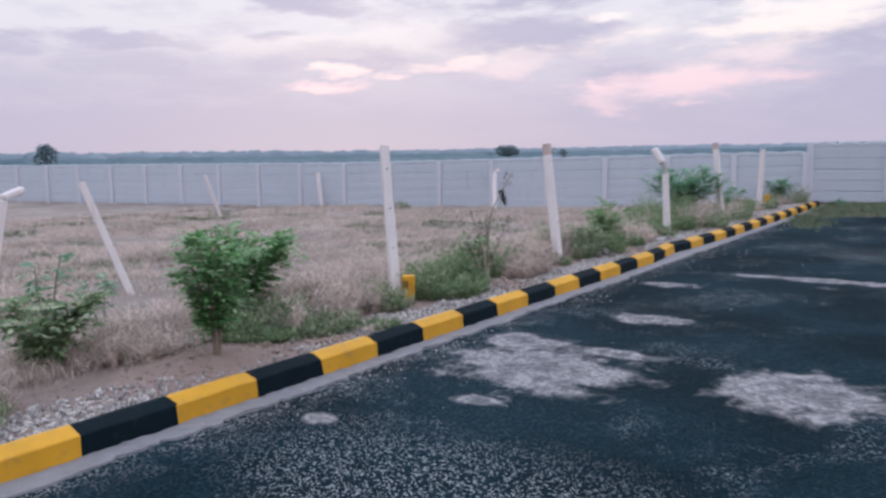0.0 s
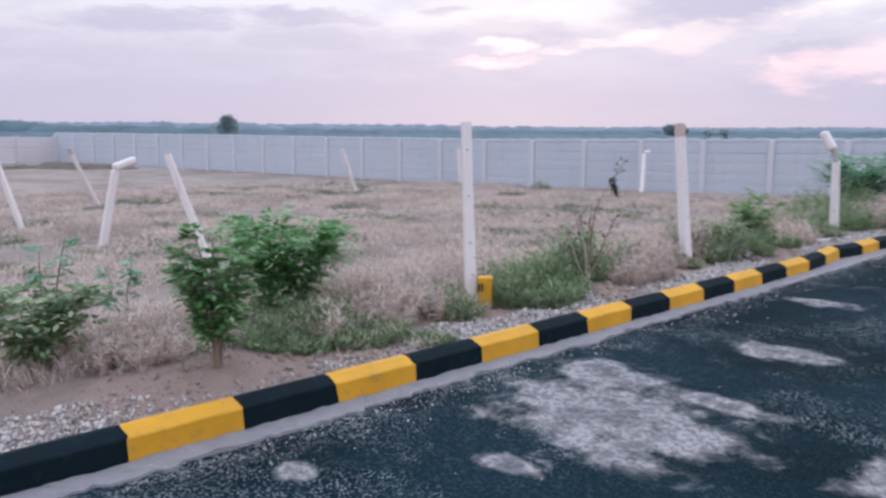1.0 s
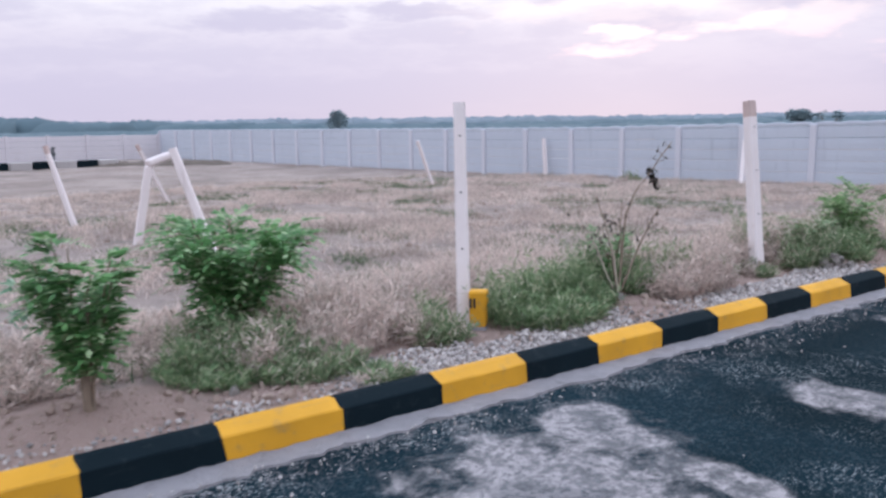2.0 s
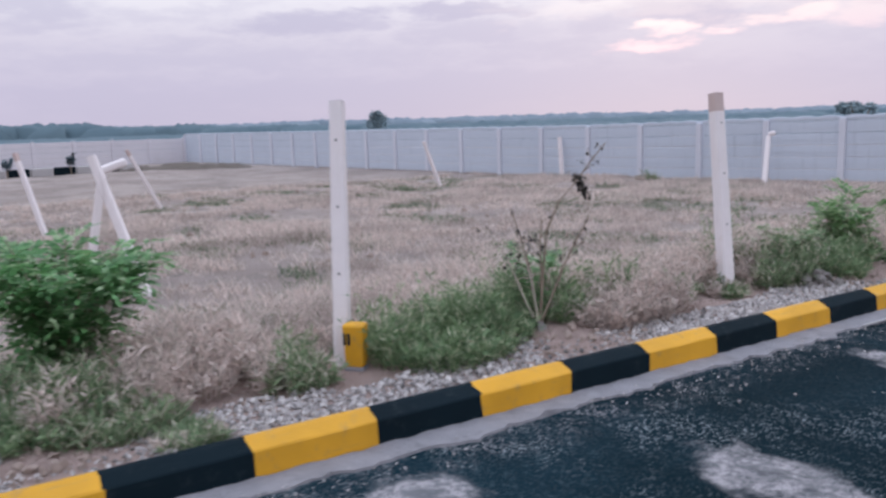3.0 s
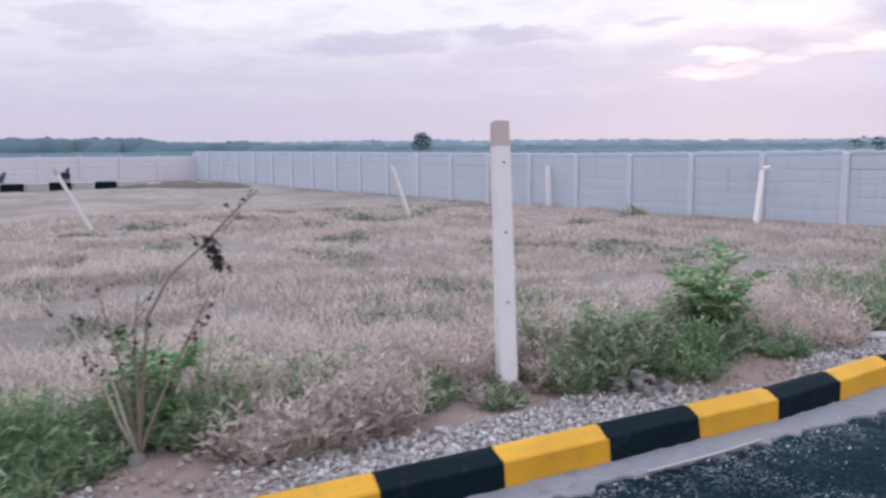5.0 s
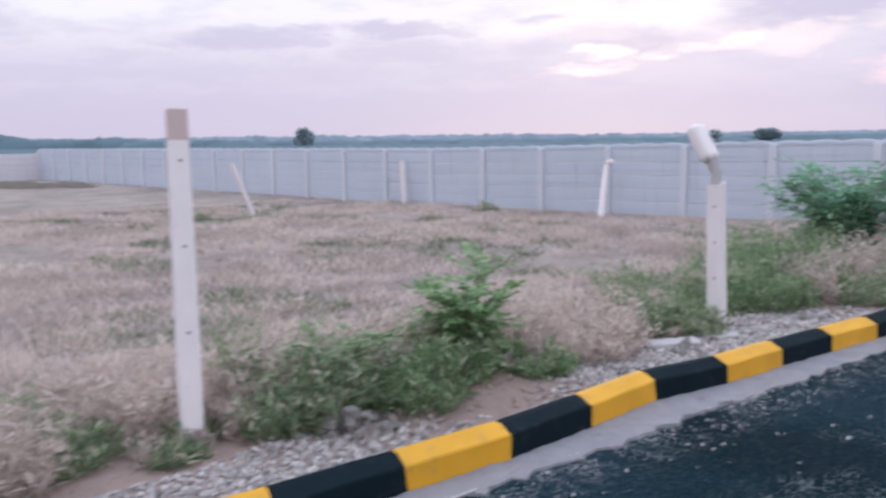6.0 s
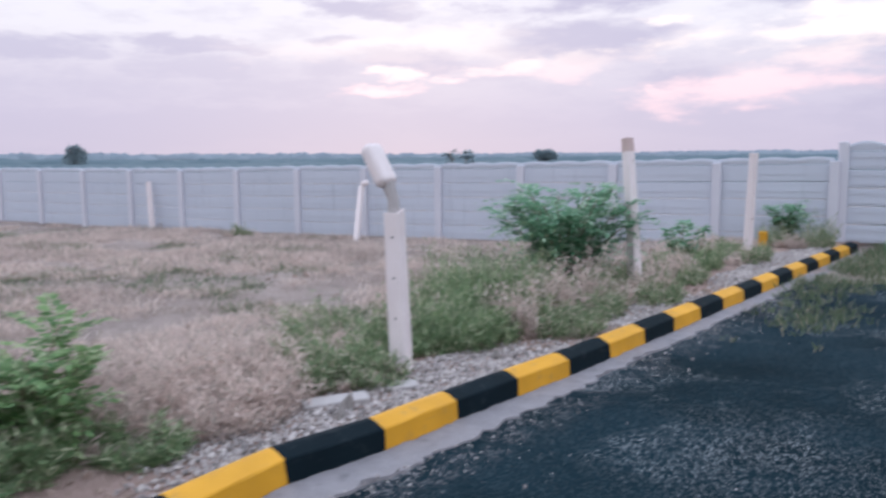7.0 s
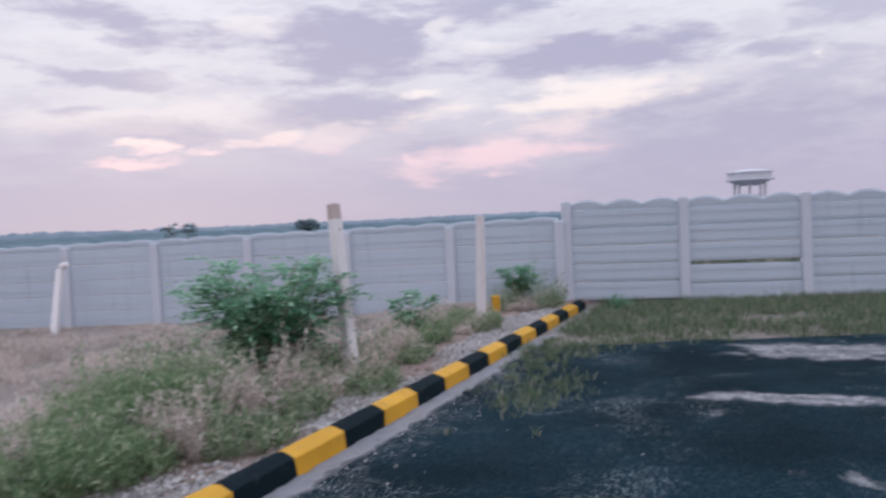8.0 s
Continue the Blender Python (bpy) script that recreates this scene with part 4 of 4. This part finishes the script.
GREY_WEEDS = "soft grey-green feathery weeds at the edge of the field"
OLIVE_WEEDS = "olive and straw coloured weeds behind the gravel"
CLUMPS = [(-4.50, 5.45, 0.48, 0.8, 360, M_OLIVE, GREY_WEEDS), (-4.55, 8.95, 0.50, 0.9, 380, M_DRY, OLIVE_WEEDS), (-4.58, 9.5, 0.50, 0.8, 340, M_DRY, OLIVE_WEEDS), (-4.55, 13.35, 0.38, 0.8, 260, M_DRY, OLIVE_WEEDS), (-4.85, 14.4, 0.5, 1.0, 320, M_OLIVE, OLIVE_WEEDS), (-5.3, 13.0, 0.5, 1.2, 320, M_DRY, OLIVE_WEEDS), (-5.4, 11.5, 0.45, 1.2, 300, M_DRY, OLIVE_WEEDS), (-5.4, 8.0, 0.5, 1.2, 300, M_DRY, OLIVE_WEEDS), (-5.5, 15.5, 0.5, 1.3, 360, M_OLIVE, OLIVE_WEEDS), (-4.95, 6.0, 0.55, 0.9, 300, M_DRY, OLIVE_WEEDS), (-4.50, 6.50, 0.40, 0.5, 220, M_OLIVE, GREY_WEEDS),
          (-4.52, 7.55, 0.60, 1.05, 620, M_LIGHTGREEN, GREY_WEEDS), (-4.62, 7.95, 0.52, 0.8, 420, M_LIGHTGREEN, GREY_WEEDS), (-4.72, 8.55, 0.65, 0.7, 360, M_LIGHTGREEN, GREY_WEEDS), (-4.55, 9.25, 0.48, 0.9, 380, M_DRY, OLIVE_WEEDS), (-3.95, 5.75, 0.14, 0.35, 90, M_OLIVE, GREY_WEEDS), (-17.0, 22.7, 0.42, 0.7, 160, M_OLIVE, GREY_WEEDS), (-3.0, 25.85, 0.32, 0.4, 120, M_BLUEGREEN, GREY_WEEDS),
          (-4.95, 9.0, 0.6, 0.9, 300, M_DRY, OLIVE_WEEDS), (-4.85, 9.9, 0.45, 0.8, 280, M_OLIVE, OLIVE_WEEDS), (-4.62, 11.10, 0.72, 0.9, 480, M_OLIVE, GREY_WEEDS), (-4.90, 9.55, 0.50, 0.8, 260, M_DRY, OLIVE_WEEDS), (-4.9, 12.9, 0.50, 0.9, 300, M_DRY, OLIVE_WEEDS), (-4.48, 11.75, 0.50, 0.8, 400, M_LIGHTGREEN, GREY_WEEDS), (-4.95, 11.7, 0.60, 0.9, 340, M_OLIVE, GREY_WEEDS),
          (-4.75, 12.8, 0.5, 1.0, 300, M_DRY, OLIVE_WEEDS), (-4.33, 12.75, 0.28, 0.45, 160, M_LIGHTGREEN, GREY_WEEDS), (-4.80, 13.7, 0.45, 1.0, 300, M_DRY, OLIVE_WEEDS), (-4.45, 14.5, 0.25, 0.6, 160, M_OLIVE, GREY_WEEDS),
          (-4.62, 15.9, 0.55, 0.9, 380, M_LIGHTGREEN, GREY_WEEDS), (-4.40, 16.7, 0.65, 1.1, 520, M_OLIVE, OLIVE_WEEDS), (-4.5, 17.5, 0.75, 1.0, 420, M_OLIVE, OLIVE_WEEDS), (-4.35, 18.5, 0.5, 1.0, 320, M_OLIVE, GREY_WEEDS),
          (-5.0, 20.5, 0.4, 0.9, 200, M_DRY, OLIVE_WEEDS), (-4.4, 25.0, 0.65, 1.2, 380, M_OLIVE, OLIVE_WEEDS), (-5.1, 3.9, 0.42, 0.9, 260, M_DRY, OLIVE_WEEDS), (-4.5, 2.2, 0.5, 0.9, 260, M_OLIVE, GREY_WEEDS), (-5.4, 4.5, 0.45, 1.0, 240, M_DRY, OLIVE_WEEDS)]
STRAW_WEEDS = "pale straw coloured feathery grass clump on the verge"
CLUMPS += [(-5.2, 18.45, 0.65, 1.1, 460, M_OLIVE, OLIVE_WEEDS), (-5.0, 19.0, 0.5, 0.9, 340, M_OLIVE, OLIVE_WEEDS), (-4.74, 9.3, 0.48, 0.42, 170, M_LIGHTGREEN, GREY_WEEDS), (-5.0, 11.15, 0.68, 0.9, 340, M_DRY, STRAW_WEEDS), (-4.46, 10.40, 0.20, 0.35, 110, M_OLIVE, GREY_WEEDS), (-4.66, 10.62, 0.24, 0.35, 110, M_OLIVE, GREY_WEEDS), (-4.62, 5.0, 0.35, 0.8, 300, M_LIGHTGREEN, GREY_WEEDS), (-4.72, 14.45, 0.42, 0.7, 260, M_LIGHTGREEN, GREY_WEEDS),
           (-5.0, 5.15, 0.45, 0.9, 340, M_OLIVE, GREY_WEEDS), (-4.60, 12.15, 0.42, 0.75, 320, M_LIGHTGREEN, GREY_WEEDS), (-4.85, 12.45, 0.5, 0.8, 300, M_OLIVE, GREY_WEEDS), (-5.15, 5.9, 0.55, 0.9, 280, M_DRY, STRAW_WEEDS), (-5.05, 6.5, 0.5, 0.8, 260, M_DRY, STRAW_WEEDS), (-5.2, 7.5, 0.5, 0.9, 260, M_DRY, STRAW_WEEDS), (-5.15, 10.4, 0.6, 1.0, 320, M_DRY, STRAW_WEEDS), (-5.0, 11.9, 0.55, 0.9, 300, M_DRY, STRAW_WEEDS),
           (-5.25, 12.6, 0.5, 1.0, 300, M_DRY, STRAW_WEEDS), (-5.1, 14.0, 0.5, 0.9, 280, M_DRY, STRAW_WEEDS), (-4.85, 15.5, 0.45, 0.8, 300, M_LIGHTGREEN, GREY_WEEDS), (-5.3, 3.6, 0.45, 0.9, 240, M_DRY, STRAW_WEEDS), (-4.9, 17.0, 0.55, 0.9, 340, M_LIGHTGREEN, GREY_WEEDS),
           (-5.33, 17.3, 0.9, 1.1, 460, M_LIGHTGREEN, GREY_WEEDS), (-5.5, 16.6, 0.75, 1.0, 380, M_LIGHTGREEN, GREY_WEEDS), (-5.75, 17.8, 0.7, 1.1, 340, M_LIGHTGREEN, GREY_WEEDS), (-5.2, 15.9, 0.5, 0.9, 280, M_OLIVE, GREY_WEEDS),
           (-4.6, 20.1, 0.45, 0.9, 260, M_OLIVE, GREY_WEEDS), (-4.85, 21.3, 0.5, 0.9, 260, M_LIGHTGREEN, GREY_WEEDS), (-4.55, 22.4, 0.42, 0.9, 240, M_OLIVE, OLIVE_WEEDS), (-5.4, 22.4, 0.45, 1.0, 240, M_DRY, STRAW_WEEDS), (-5.35, 23.5, 0.45, 0.9, 240, M_OLIVE, GREY_WEEDS), (-5.6, 20.3, 0.45, 1.0, 240, M_OLIVE, OLIVE_WEEDS)]
for i, (x, y, h, w, c, mat, label) in enumerate(CLUMPS):
    weed_clump(x, y, h, w, c, mat, label, 100 + i)


def seed_stalks(x, y, seed):
    """A dead plant: pale thin stems with dark seed heads."""
    rnd = random.Random(seed)
    ob = thing("dead_plant", pose(x, y, ground_z(x, y)), "tall dry dead plant with dark seed heads", "plant")
    husks = Bag()
    tips = [(-0.12, -0.10, 0.85), (0.02, 0.05, 0.80), (-0.2, -0.28, 0.70), (0.16, 0.30, 0.78), (0.05, -0.2, 0.72)]
    paths = [[Vector(tip) * t + Vector((0.03 * math.sin(5 * t + tip[0] * 9), 0.03 * math.cos(4 * t + tip[1] * 9), 0)) * t for t in (0, 0.25, 0.5, 0.75, 1.0)] for tip in tips]
    # the tallest stem arches over to one side and carries the drooping seed head
    paths.append([Vector(p) for p in ((0, 0, -0.02), (0.0, 0.05, 0.46), (0.0, 0.08, 0.69), (0.0, 0.19, 0.88), (0.01, 0.34, 1.01), (0.01, 0.49, 1.16), (0.01, 0.63, 1.28))])
    for k, pts in enumerate(paths):
        stem, last, arched = Bag(), len(pts) - 1, k == len(paths) - 1
        stem.put(*tube(pts, [0.011 - 0.007 * i / last for i in range(last + 1)], 5))
        for _ in range(9):
            t = rnd.uniform(0.62 if arched else 0.45, 1.0)
            i = min(last - 1, int(t * last))
            p = pts[i].lerp(pts[i + 1], t * last - i)
            q = p + Vector((rnd.uniform(-.09, .09), rnd.uniform(-.09, .09), rnd.uniform(0, .06)))
            stem.put(*tube([p, q], [0.003, 0.002], 4))
            for _ in range(4):
                husks.leaf(q, (rnd.uniform(-1, 1), rnd.uniform(-1, 1), rnd.uniform(-1, 1)), (0, 0, 1), 0.034, 0.02)
        part_data("stem", stem.mesh("stem", M_TWIG if arched or pts[last].z > 0.75 else M_PALE_TWIG), ob)
    pod = Bag()
    for _ in range(110):
        drop = rnd.random()
        q = paths[-1][4] + Vector((rnd.gauss(0, 0.014), 0.03 + 0.07 * drop + rnd.gauss(0, 0.014), 0.06 - 0.17 * drop))
        pod.leaf(q, (rnd.uniform(-1, 1), rnd.uniform(-1, 1), rnd.uniform(-1, 0.2)), (0, 0, 1), 0.045, 0.025)
    part_data("seed_head", pod.mesh("seed_head", M_DARK), ob, label="dark drooping seed head")
    tagged(part_data("husk", husks.mesh("husk", M_DARK), ob, label="small dark dry husks"), kind="stuff")


seed_stalks(-4.39, 8.31, 61)


def stake(foot, top):
    """A thin bare stick pushed into the verge."""
    foot, top = Vector(foot), Vector(top)
    pts = [(top - foot) * t + Vector((0.006 * math.sin(9 * t), 0.008 * math.cos(7 * t), 0)) for t in (-0.1, 0.2, 0.45, 0.7, 1.0)]
    ob = new("stake", mesh_of("stake", *tube(pts, [0.012, 0.011, 0.010, 0.009, 0.007], 7), M_PALE_TWIG))
    ob.matrix_basis = Matrix.Translation(foot)
    tagged(ob, "thin pale bare stick standing in the verge", "stick")


stake((-4.62, 8.67, 0.08), (-4.60, 8.72, 0.73))


# ---------------------------------------------------------------- grass, gravel and stones
def field_grass():
    """Short dry grass over the whole field, thicker near the verge."""
    rnd = random.Random(31)
    bag = Bag()

    def tuft(x, y, tall, blades, wide):
        z = ground_z(x, y) - 0.01
        for _ in range(blades):
            a = rnd.uniform(0, 6.28)
            bag.blade((x + rnd.gauss(0, wide), y + rnd.gauss(0, wide), z), (math.cos(a) * tall * rnd.uniform(.2, 1.2), math.sin(a) * tall * rnd.uniform(.2, 1.2), 0), tall * rnd.uniform(0.3, 1.0), rnd.uniform(0.006, 0.013) * (1 + 0.05 * (KERB_X - x)), rnd.uniform(0, 3.14))

    made = 0
    while made < 24000:
        x = -4.9 - 20.5 * rnd.random() ** 1.5
        y = rnd.uniform(1.0, 26)
        if y > 26.25 - 0.1945 * (-4.14 - x) - 0.25:
            continue
        lush = hump(x + 3, y, 0.45)
        if rnd.random() > 0.50 + 0.9 * lush + 1.2 * hump(x, y, 1.1):
            continue
        tuft(x, y, rnd.uniform(0.06, 0.18) * (1.0 + 0.8 * max(0, lush)), 9, 0.07)
        made += 1
    ob = new("field_grass", bag.mesh("field_grass", M_DRY))
    tagged(ob, "sparse dry straw-coloured grass over the plot", "grass", kind="stuff")


def field_weeds():
    """Dull green low growth in loose drifts among the dry grass."""
    rnd = random.Random(35)
    bag = Bag()
    made = 0
    while made < 4200:
        x, y = -4.9 - 20 * rnd.random() ** 1.3, rnd.uniform(1.0, 26)
        if y > 25.95 - 0.1945 * (-4.14 - x) or hump(x * 0.6 - 5, y, 0.8) < 0.05 + 0.3 * rnd.random():
            continue
        z, tall = ground_z(x, y) - 0.01, rnd.uniform(0.05, 0.16)
        for _ in range(8):
            a = rnd.uniform(0, 6.28)
            bag.blade((x + rnd.gauss(0, .09), y + rnd.gauss(0, .09), z), (math.cos(a) * tall, math.sin(a) * tall, 0), tall * rnd.uniform(.4, 1.0), 0.012 * (1 + 0.05 * (KERB_X - x)), rnd.uniform(0, 3.14))
        made += 1
    ob = new("field_weeds", bag.mesh("field_weeds", M_VERGE))
    tagged(ob, "drifts of dull green weeds among the dry grass", "weeds", kind="stuff")


def verge_grass():
    """Low green growth where the road ends, and where weeds creep over its edge; added weeds behind the end wall."""
    rnd = random.Random(32)
    bag = Bag()
    for _ in range(5200):
        x = rnd.uniform(-3.4, 6)
        y = rnd.uniform(road_end(x) - 0.25, 26.2 + 0.2475 * (x + 4.03))
        if hump(x, y, 0.9) < -0.4:
            continue
        z, tall = ground_z(x, y) - 0.01, rnd.uniform(0.06, 0.22)
        for _ in range(8):
            a = rnd.uniform(0, 6.28)
            bag.blade((x + rnd.gauss(0, .05), y + rnd.gauss(0, .05), z), (math.cos(a) * tall * .6, math.sin(a) * tall * .6, 0), tall * rnd.uniform(.5, 1.1), 0.012, rnd.uniform(0, 3.14))
    # tall weeds added out of sight behind the wall, to darken its open gap
    for _ in range(1800):
        x, tall = rnd.uniform(-3.5, 6), rnd.uniform(0.5, 1.05)
        y = 26.36 + 0.2475 * (x + 4.03) + rnd.uniform(0.30, 0.8)
        for _ in range(6):
            a = rnd.uniform(0, 6.28)
            bag.blade((x + rnd.gauss(0, .08), y + rnd.gauss(0, .08), 0.0), (math.cos(a) * tall * .4, abs(math.sin(a)) * tall * .4, 0), tall * rnd.uniform(.5, 1.1), 0.02, rnd.uniform(0, 3.14))
    for cx, cy, sx, sy, k in ((-2.65, 19.0, 0.22, 0.45, 70), (-3.05, 20.6, 0.2, 0.7, 90), (-2.9, 21.7, 0.4, 0.4, 80)):
        for _ in range(k):
            x, y = rnd.gauss(cx, sx), rnd.gauss(cy, sy)
            for _ in range(8):
                a, tall = rnd.uniform(0, 6.28), rnd.uniform(0.03, 0.10)
                bag.blade((x + rnd.gauss(0, .04), y + rnd.gauss(0, .04), 0.0), (math.cos(a) * tall * .7, math.sin(a) * tall * .7, 0), tall, 0.012, rnd.uniform(0, 3.14))
    ob = new("verge_grass", bag.mesh("verge_grass", M_VERGE))
    tagged(ob, "low green grass where the asphalt ends before the wall", "grass", kind="stuff")


STONE = [(1, 0, 0), (-1, 0, 0), (0, 1, 0), (0, -1, 0), (0, 0, 1), (0, 0, -1), (.6, .6, .55), (-.6, .6, .5), (.6, -.6, .5), (-.6, -.6, .55)]
STONE_FACES = [(0, 6, 8), (0, 2, 6), (2, 7, 6), (2, 1, 7), (1, 9, 7), (1, 3, 9), (3, 8, 9), (3, 0, 8), (4, 6, 7), (4, 7, 9), (4, 9, 8), (4, 8, 6), (5, 2, 0), (5, 1, 2), (5, 3, 1), (5, 0, 3)]


def pebble(bag, x, y, z, size, rnd):
    turn = Euler((rnd.uniform(0, 6), rnd.uniform(0, 6), rnd.uniform(0, 6))).to_matrix()
    shape = Vector((rnd.uniform(0.7, 1.25), rnd.uniform(0.6, 1.0), rnd.uniform(0.45, 0.85))) * size
    bag.put([turn @ Vector((v[0] * shape.x * rnd.uniform(.8, 1.2), v[1] * shape.y * rnd.uniform(.8, 1.2), v[2] * shape.z * rnd.uniform(.8, 1.2))) + Vector((x, y, z)) for v in STONE], STONE_FACES)


# stretches of the verge where heaped soil covers the stones, with their half lengths
BARE = [(4.1, 0.9), (5.2, 0.4), (8.35, 0.45), (12.1, 0.7), (16.6, 0.6), (19.5, 0.8)]


def gravel():
    rnd = random.Random(41)
    bag = Bag()
    made = 0
    while made < 24000:
        y = rnd.uniform(1.2, 25)
        away = 0.18 + 0.75 * rnd.random() ** 1.3
        bare = max(math.exp(-((y - c) / w) ** 2) for c, w in BARE)
        if rnd.random() < min(0.86, bare * 1.1 - 0.05) or away > 0.72 + 0.25 * hump(0.5, y, 0.9) - 0.35 * bare:
            continue
        x = kerb_x(y) - 0.02 - away
        size = 0.009 + 0.013 * rnd.random() ** 2
        pebble(bag, x, y, ground_z(x, y) + size * rnd.uniform(0.1, 0.9), size, rnd)
        made += 1
    for _ in range(2600):
        y = rnd.uniform(1, 22)
        if rnd.random() > 0.55 + 1.1 * hump(8.0, y, 0.7):
            continue
        x = KERB_X + 0.22 + abs(rnd.gauss(0, 0.22)) + (rnd.random() < 0.08) * rnd.uniform(0, 1.6)
        size = 0.004 + 0.008 * rnd.random() ** 3
        pebble(bag, x, y, 0.008 + size * 0.3, size, rnd)
    ob = new("gravel", bag.mesh("gravel", M_STONE))
    tagged(ob, "loose grey crushed stone strewn behind the kerb", "gravel", kind="stuff")


def clods():
    """Lumps of dry earth on the mounds and scattered out in the field."""
    rnd = random.Random(47)
    bag = Bag()
    for c, w in BARE:
        for _ in range(140):
            y, x = rnd.gauss(c, w * 0.8), kerb_x(c) - 0.3 - 0.75 * rnd.random()
            size = 0.008 + 0.03 * rnd.random() ** 3
            pebble(bag, x, y, ground_z(x, y) + size * 0.3, size, rnd)
    for _ in range(5200):
        y = rnd.uniform(1.5, 25)
        x = kerb_x(y) - 0.35 - 1.3 * rnd.random()
        size = 0.004 + 0.014 * rnd.random() ** 3
        pebble(bag, x, y, ground_z(x, y) + size * 0.3, size, rnd)
    for _ in range(1400):
        x, y = -5.0 - 18 * rnd.random() ** 1.4, rnd.uniform(1.5, 24.5)
        if y > 25.65 - 0.1945 * (-4.14 - x):
            continue
        size = 0.015 + 0.06 * rnd.random() ** 3
        pebble(bag, x, y, ground_z(x, y) + size * 0.2, size, rnd)
    ob = new("clods", bag.mesh("clods", M_CLOD))
    tagged(ob, "loose lumps of dry brown earth", "soil", kind="stuff")


def rocks():
    """Broken stones along the verge, most of them in one small pile of rubble."""
    rnd = random.Random(43)
    lying = [(-4.12, 14.0, 0.07), (-4.0, 13.85, 0.06), (-4.35, 8.3, 0.07), (-4.25, 8.05, 0.05), (-4.1, 15.6, 0.07), (-4.2, 4.9, 0.05), (-3.95, 18.9, 0.06)]
    for k in range(17):
        out = 0.19 * math.sqrt(rnd.random())
        turn = rnd.uniform(0, 6.28)
        lying.append((-4.12 + 0.8 * out * math.cos(turn), 11.28 + 1.3 * out * math.sin(turn), rnd.uniform(0.02, 0.05) + 0.05 * (k < 3)))
    for x, y, size in lying:
        heap = 0.10 * math.exp(-(((x + 4.12) / 0.10) ** 2 + ((y - 11.28) / 0.14) ** 2))
        bag = Bag()
        pebble(bag, 0, 0, 0, size, rnd)
        ob = new("rock", bag.mesh("rock", M_ROCK))
        ob.matrix_basis = pose(x, y, ground_z(x, y) + size * 0.3 + heap)
        tagged(ob, "grey broken stone lying on the verge", "stone", "stones on the verge")


def slab(x, y, turn, long, wide):
    ob = part("slab", cubed(-long / 2, long / 2, -wide / 2, wide / 2, -0.02, 0.02, bevel=0.008), M_DEBRIS)
    ob.matrix_basis = pose(x, y, ground_z(x, y) + 0.012, 4, -3, turn)
    tagged(ob, "broken flat piece of pale concrete on the verge", "slab", "broken slabs")


slab(-4.26, 14.05, 56, 0.42, 0.14)
slab(-4.15, 14.55, 50, 0.22, 0.12)


def steel_rod(a, b):
    """A length of reinforcing bar left lying in the gutter, with its ribs."""
    a, b = Vector(a), Vector(b)
    n = 60
    pts = [(b - a) * (i / n) + Vector((0.012 * math.sin(3.1 * i / n), 0, 0.003)) for i in range(n + 1)]
    ob = new("steel_rod", mesh_of("steel_rod", *tube(pts, [0.008 if i % 2 else 0.0068 for i in range(n + 1)], 7), M_ROD))
    ob.matrix_basis = Matrix.Translation(a)
    tagged(ob, "pale grey dusty steel bar lying in the gutter", "steel bar")


steel_rod((-3.35, 10.60, 0.014), (-3.372, 11.46, 0.014))

def soil_heap(x, y, turn, long, wide, tall, seed):
    """A low ridge of dark dug earth."""
    verts, faces, n, m = [], [], 24, 9
    for i in range(n + 1):
        for j in range(m + 1):
            u, v = 2 * i / n - 1, 2 * j / m - 1
            h = max(0.0, (1 - u ** 4)) * max(0.0, 1 - v * v) * tall * (0.8 + 0.5 * noise.noise(Vector((u * 5, v * 2, seed))))
            verts.append((u * long / 2, v * wide / 2, h - 0.08))
    for i in range(n):
        for j in range(m):
            a = i * (m + 1) + j
            faces.append((a, a + m + 1, a + m + 2, a + 1))
    ob = new("earth_ridge", mesh_of("earth_ridge", verts, faces, M_EARTH, True))
    ob.matrix_basis = pose(x, y, ground_z(x, y), 0, 0, turn)
    tagged(ob, "low ridge of dark dug earth before the wall", "soil heap", "soil heaps")


soil_heap(-41.0, 15.6, 55, 6.0, 1.6, 0.45, 1.0)
soil_heap(-42.5, 12.2, 80, 3.5, 1.4, 0.40, 2.0)

field_grass()
field_weeds()
verge_grass()
gravel()
clods()
rocks()
